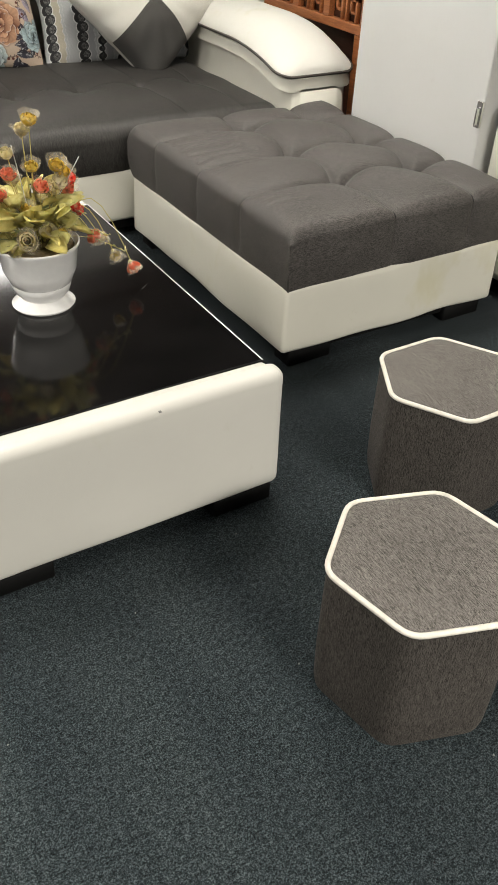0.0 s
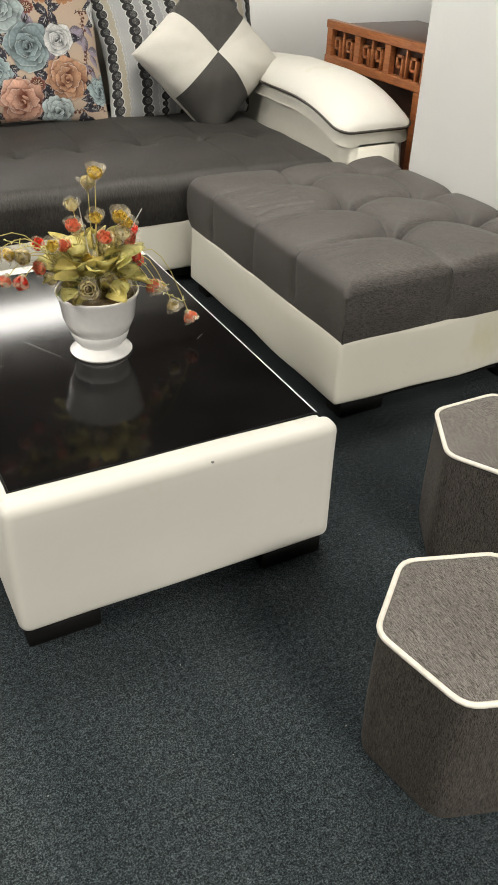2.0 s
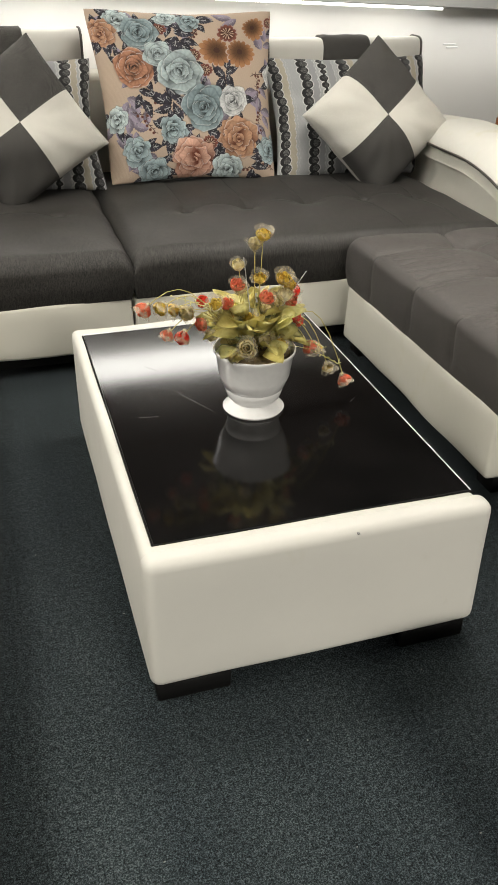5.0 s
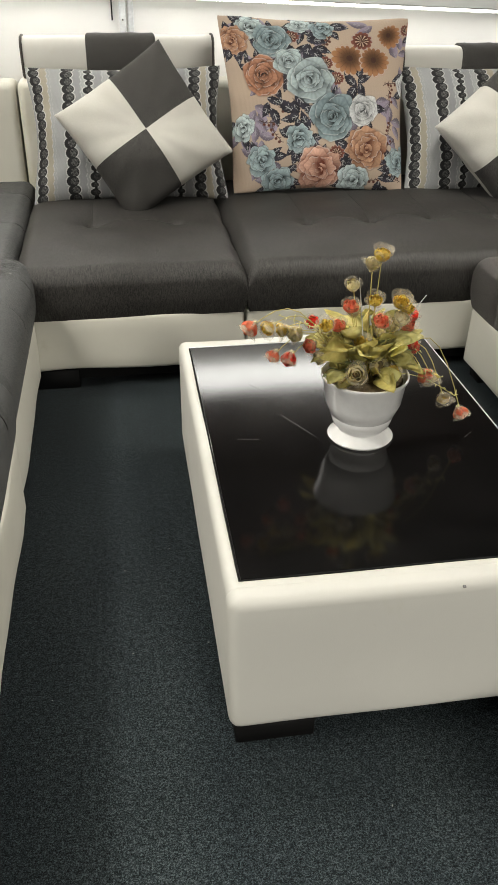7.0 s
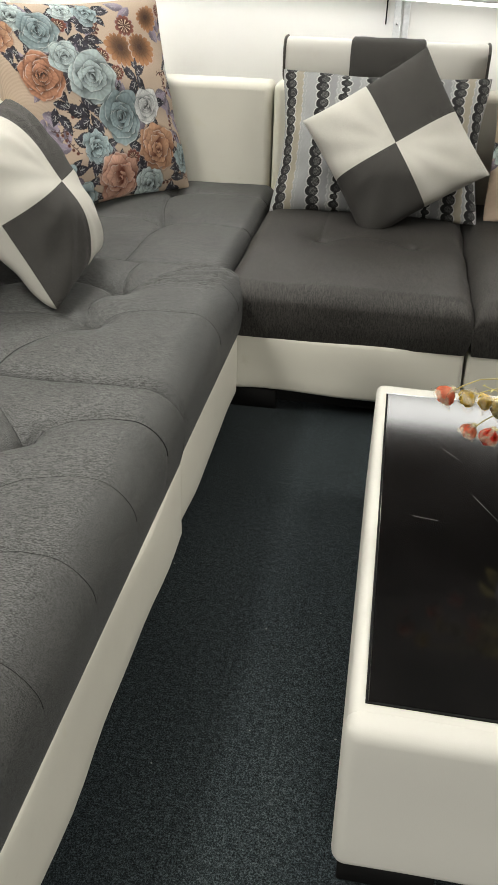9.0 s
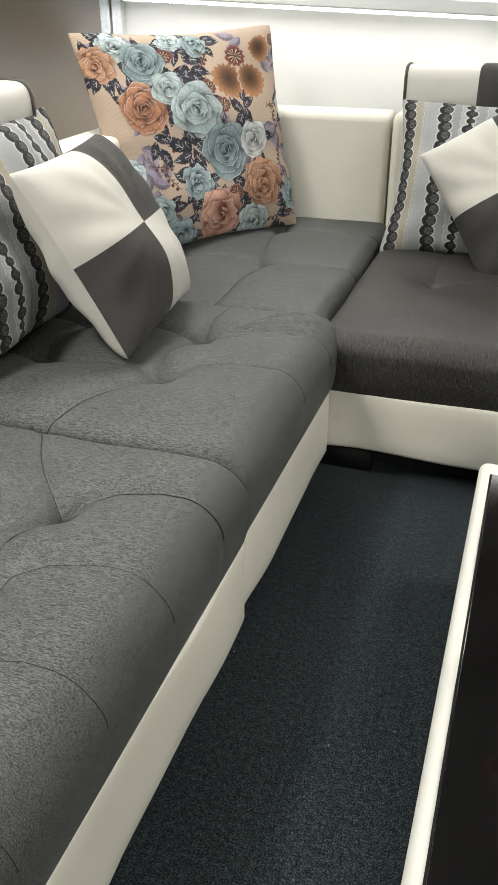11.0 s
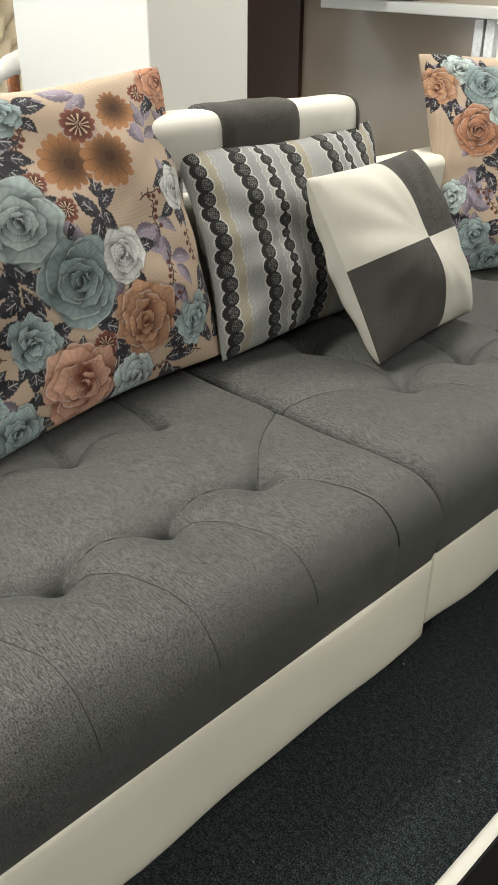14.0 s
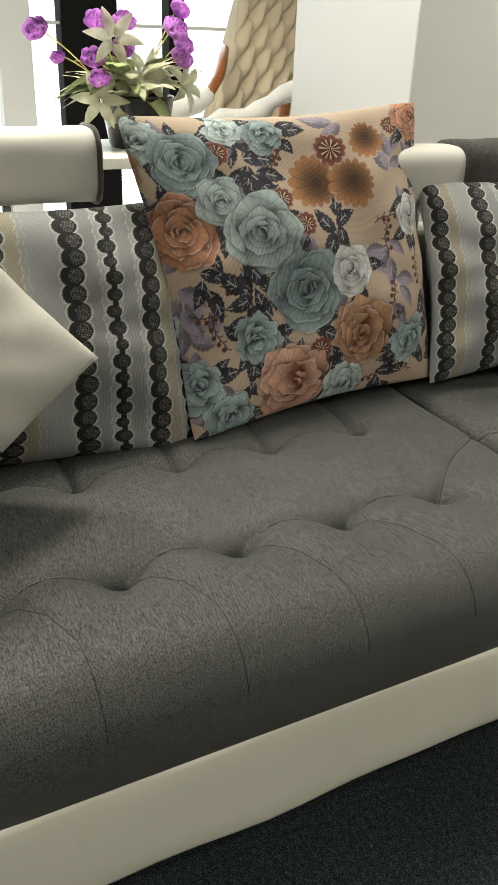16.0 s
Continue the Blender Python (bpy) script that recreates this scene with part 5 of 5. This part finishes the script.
LILYM = star_mesh("lily", 6, 0.085, 0.017, 0.9)
for dy, dz, s in ((-0.256, 0.17, 1.15), (-0.095, 0.195, 1.1), (-0.02, 0.195, 1.1), (0.095, 0.18, 1.25), (-0.102, 0.105, 1.15), (-0.038, 0.13, 1.1), (-0.11, 0.06, 1.0), (0.14, 0.145, 1.1), (0.126, 0.11, 1.15), (0.13, 0.23, 1.0), (-0.20, 0.11, 0.7)):
    p = VR + Vector((rnd.uniform(0.0, 0.08), dy, dz))
    part("stem", tube(bend(VR + Vector((0, dy * 0.15, -0.02)), p, 0.02), 0.0018, 5), LEAF_P, vp)
    stick("bloom", VROSE, VIOLET, vp, aim(p - Vector((0, 0, 0.015)), Vector((0.7, dy * 2.5, 0.8)), rnd.uniform(0, 6)), s)
for dy, dz in ((-0.06, 0.15), (-0.10, 0.0), (-0.03, -0.01), (0.02, 0.06), (0.13, 0.04)):
    p = VR + Vector((0.05, dy, dz))
    part("stem", tube(bend(VR, p, 0.01), 0.0018, 5), LEAF_P, vp)
    stick("lily", LILYM, LILY, vp, aim(p, Vector((0.8, dy * 4, 0.2)), rnd.uniform(0, 6)), 0.9)
VL = leaf_mesh("leaf", 0.12, 0.022, 0.6)
for k in range(56):
    a = rnd.uniform(0, math.tau)
    d = Vector((math.cos(a), math.sin(a), rnd.uniform(0.1, 1.8)))
    m = Matrix.Translation(VR + Vector((0.04 * math.cos(a), 0.04 * math.sin(a), rnd.uniform(-0.01, 0.06)))) @ d.normalized().to_track_quat("Y", "Z").to_matrix().to_4x4()
    stick("leaf", VL, LEAF_G if k % 3 == 0 else LILY, vp, m, rnd.uniform(0.8, 1.35))

# tufted chair on the platform
ch = thing("tufted_chair", (-2.55, 2.84, 0.4), "beige button-tufted armchair with wooden arms", "armchair")


def tufted_back():
    """A leaning back, button-tufted in diamonds, with its foot at the seat's rear edge."""
    nx, nz, W, H = 80, 110, 0.60, 0.86
    foot, up, across = Vector((-2.42, 3.16, 0.90)), Vector((-0.20, 0.235, 0.47)).normalized(), Vector((-0.34, 0.94, 0.0)).normalized()
    out = across.cross(up).normalized()
    out = out if out.x > 0 else -out

    def sheet(name, depth, back):
        P = [[tuple(foot + across * (W * i / (nx - 1)) + up * (H * j / (nz - 1)) + out * depth[i][j]) for j in range(nz)] for i in range(nx)]
        verts = [p for row in P for p in row]
        rear = len(verts)
        verts += [tuple(Vector(p) - out * back) for p in (P[0][0], P[-1][0], P[-1][-1], P[0][-1])]
        faces = [(i * nz + j, (i + 1) * nz + j, (i + 1) * nz + j + 1, i * nz + j + 1) for i in range(nx - 1) for j in range(nz - 1)]
        rim = [[j for j in range(nz)], [(nx - 1) * nz + j for j in range(nz)][::-1], [i * nz for i in range(nx)][::-1], [i * nz + nz - 1 for i in range(nx)]]
        faces += [tuple(rim[0]) + (rear + 3, rear), tuple(rim[1]) + (rear + 1, rear + 2), tuple(rim[2]) + (rear, rear + 1), tuple(rim[3]) + (rear + 2, rear + 3), (rear, rear + 3, rear + 2, rear + 1)]
        me = bpy.data.meshes.new(name)
        me.from_pydata(verts, [], faces)
        return link_mesh(name, me, TUFT, ch, "button-tufted beige back")

    x, z = np.meshgrid(np.linspace(0, W, nx), np.linspace(0, H, nz), indexing="ij")
    d, e = np.full(x.shape, 9.0), np.full(x.shape, 9.0)
    knobs = []
    for j in range(-1, 9):
        for i in range(-1, 7):
            cx, cz = (i + 0.5 * (j % 2)) * 0.115, j * 0.115 + 0.03
            e = np.minimum(e, np.hypot(x - cx, z - cz))
            for s in (-0.0575, 0.0575):
                d = np.minimum(d, seg_dist(x, z, (cx, cz), (cx + s, cz + 0.115)))
            if 0.02 < cx < W - 0.02 and 0.02 < cz < H - 0.02:
                knobs.append((cx, cz))
    rim = np.clip(np.minimum(np.minimum(x, W - x), np.minimum(z, H - z)) / 0.05, 0, 1) ** 0.5
    depth = (0.055 * (1 - np.exp(-e / 0.045)) - 0.030 * np.exp(-d / 0.016)) * rim
    back = sheet("backrest", depth.tolist(), 0.08)
    for cx, cz in knobs:
        p = foot + across * cx + up * cz - out * 0.012
        part("button", lathe([(0.002, -0.006), (0.009, -0.002), (0.009, 0.003), (0.003, 0.007)], p, 10), TUFT, back)


tufted_back()
part("seat", rbox(-2.42, -1.96, 2.86, 3.36, 0.70, 0.86, 0.05, 4), SHEET, ch)
part("arm", tube([(-2.50, 3.26, 1.27), (-2.40, 3.22, 1.262), (-2.28, 3.155, 1.225), (-2.2, 3.10, 1.165), (-2.16, 3.04, 1.105), (-2.13, 2.97, 1.07)], [0.014, 0.018, 0.021, 0.022, 0.021, 0.02], 12), WOOD, ch, "polished wooden arm")
part("wrap", tube([(-2.17, 3.035, 1.095), (-2.13, 2.97, 1.066), (-2.10, 2.90, 1.05), (-2.06, 2.82, 1.04), (-2.04, 2.76, 1.02)], [0.034, 0.038, 0.037, 0.038, 0.03], 14), SHEET, ch, "white wrapped arm cushion")
part("wrap", tube([(-2.02, 2.70 + 0.055 * k, 0.965 + 0.012 * math.sin(k * 1.3) + 0.0011 * k * k) for k in range(13)], [0.036 + 0.008 * math.sin(k * 2.3) for k in range(13)], 14), SHEET, ch, "white wrapped arm cushion")
part("post", tube([(-2.10, 3.36, 0.4), (-2.11, 3.365, 0.8), (-2.12, 3.37, 1.07)], 0.024, 10), WOOD, ch)
part("post", tube([(-2.06, 2.80, 0.4), (-2.06, 2.80, 1.03)], 0.02, 10), WOOD, ch)
for x, y in ((-2.44, 2.9), (-2.40, 3.3)):
    part("leg", tube([(x, y, 0.4), (x, y, 0.72)], [0.015, 0.022], 10), WOOD, ch)
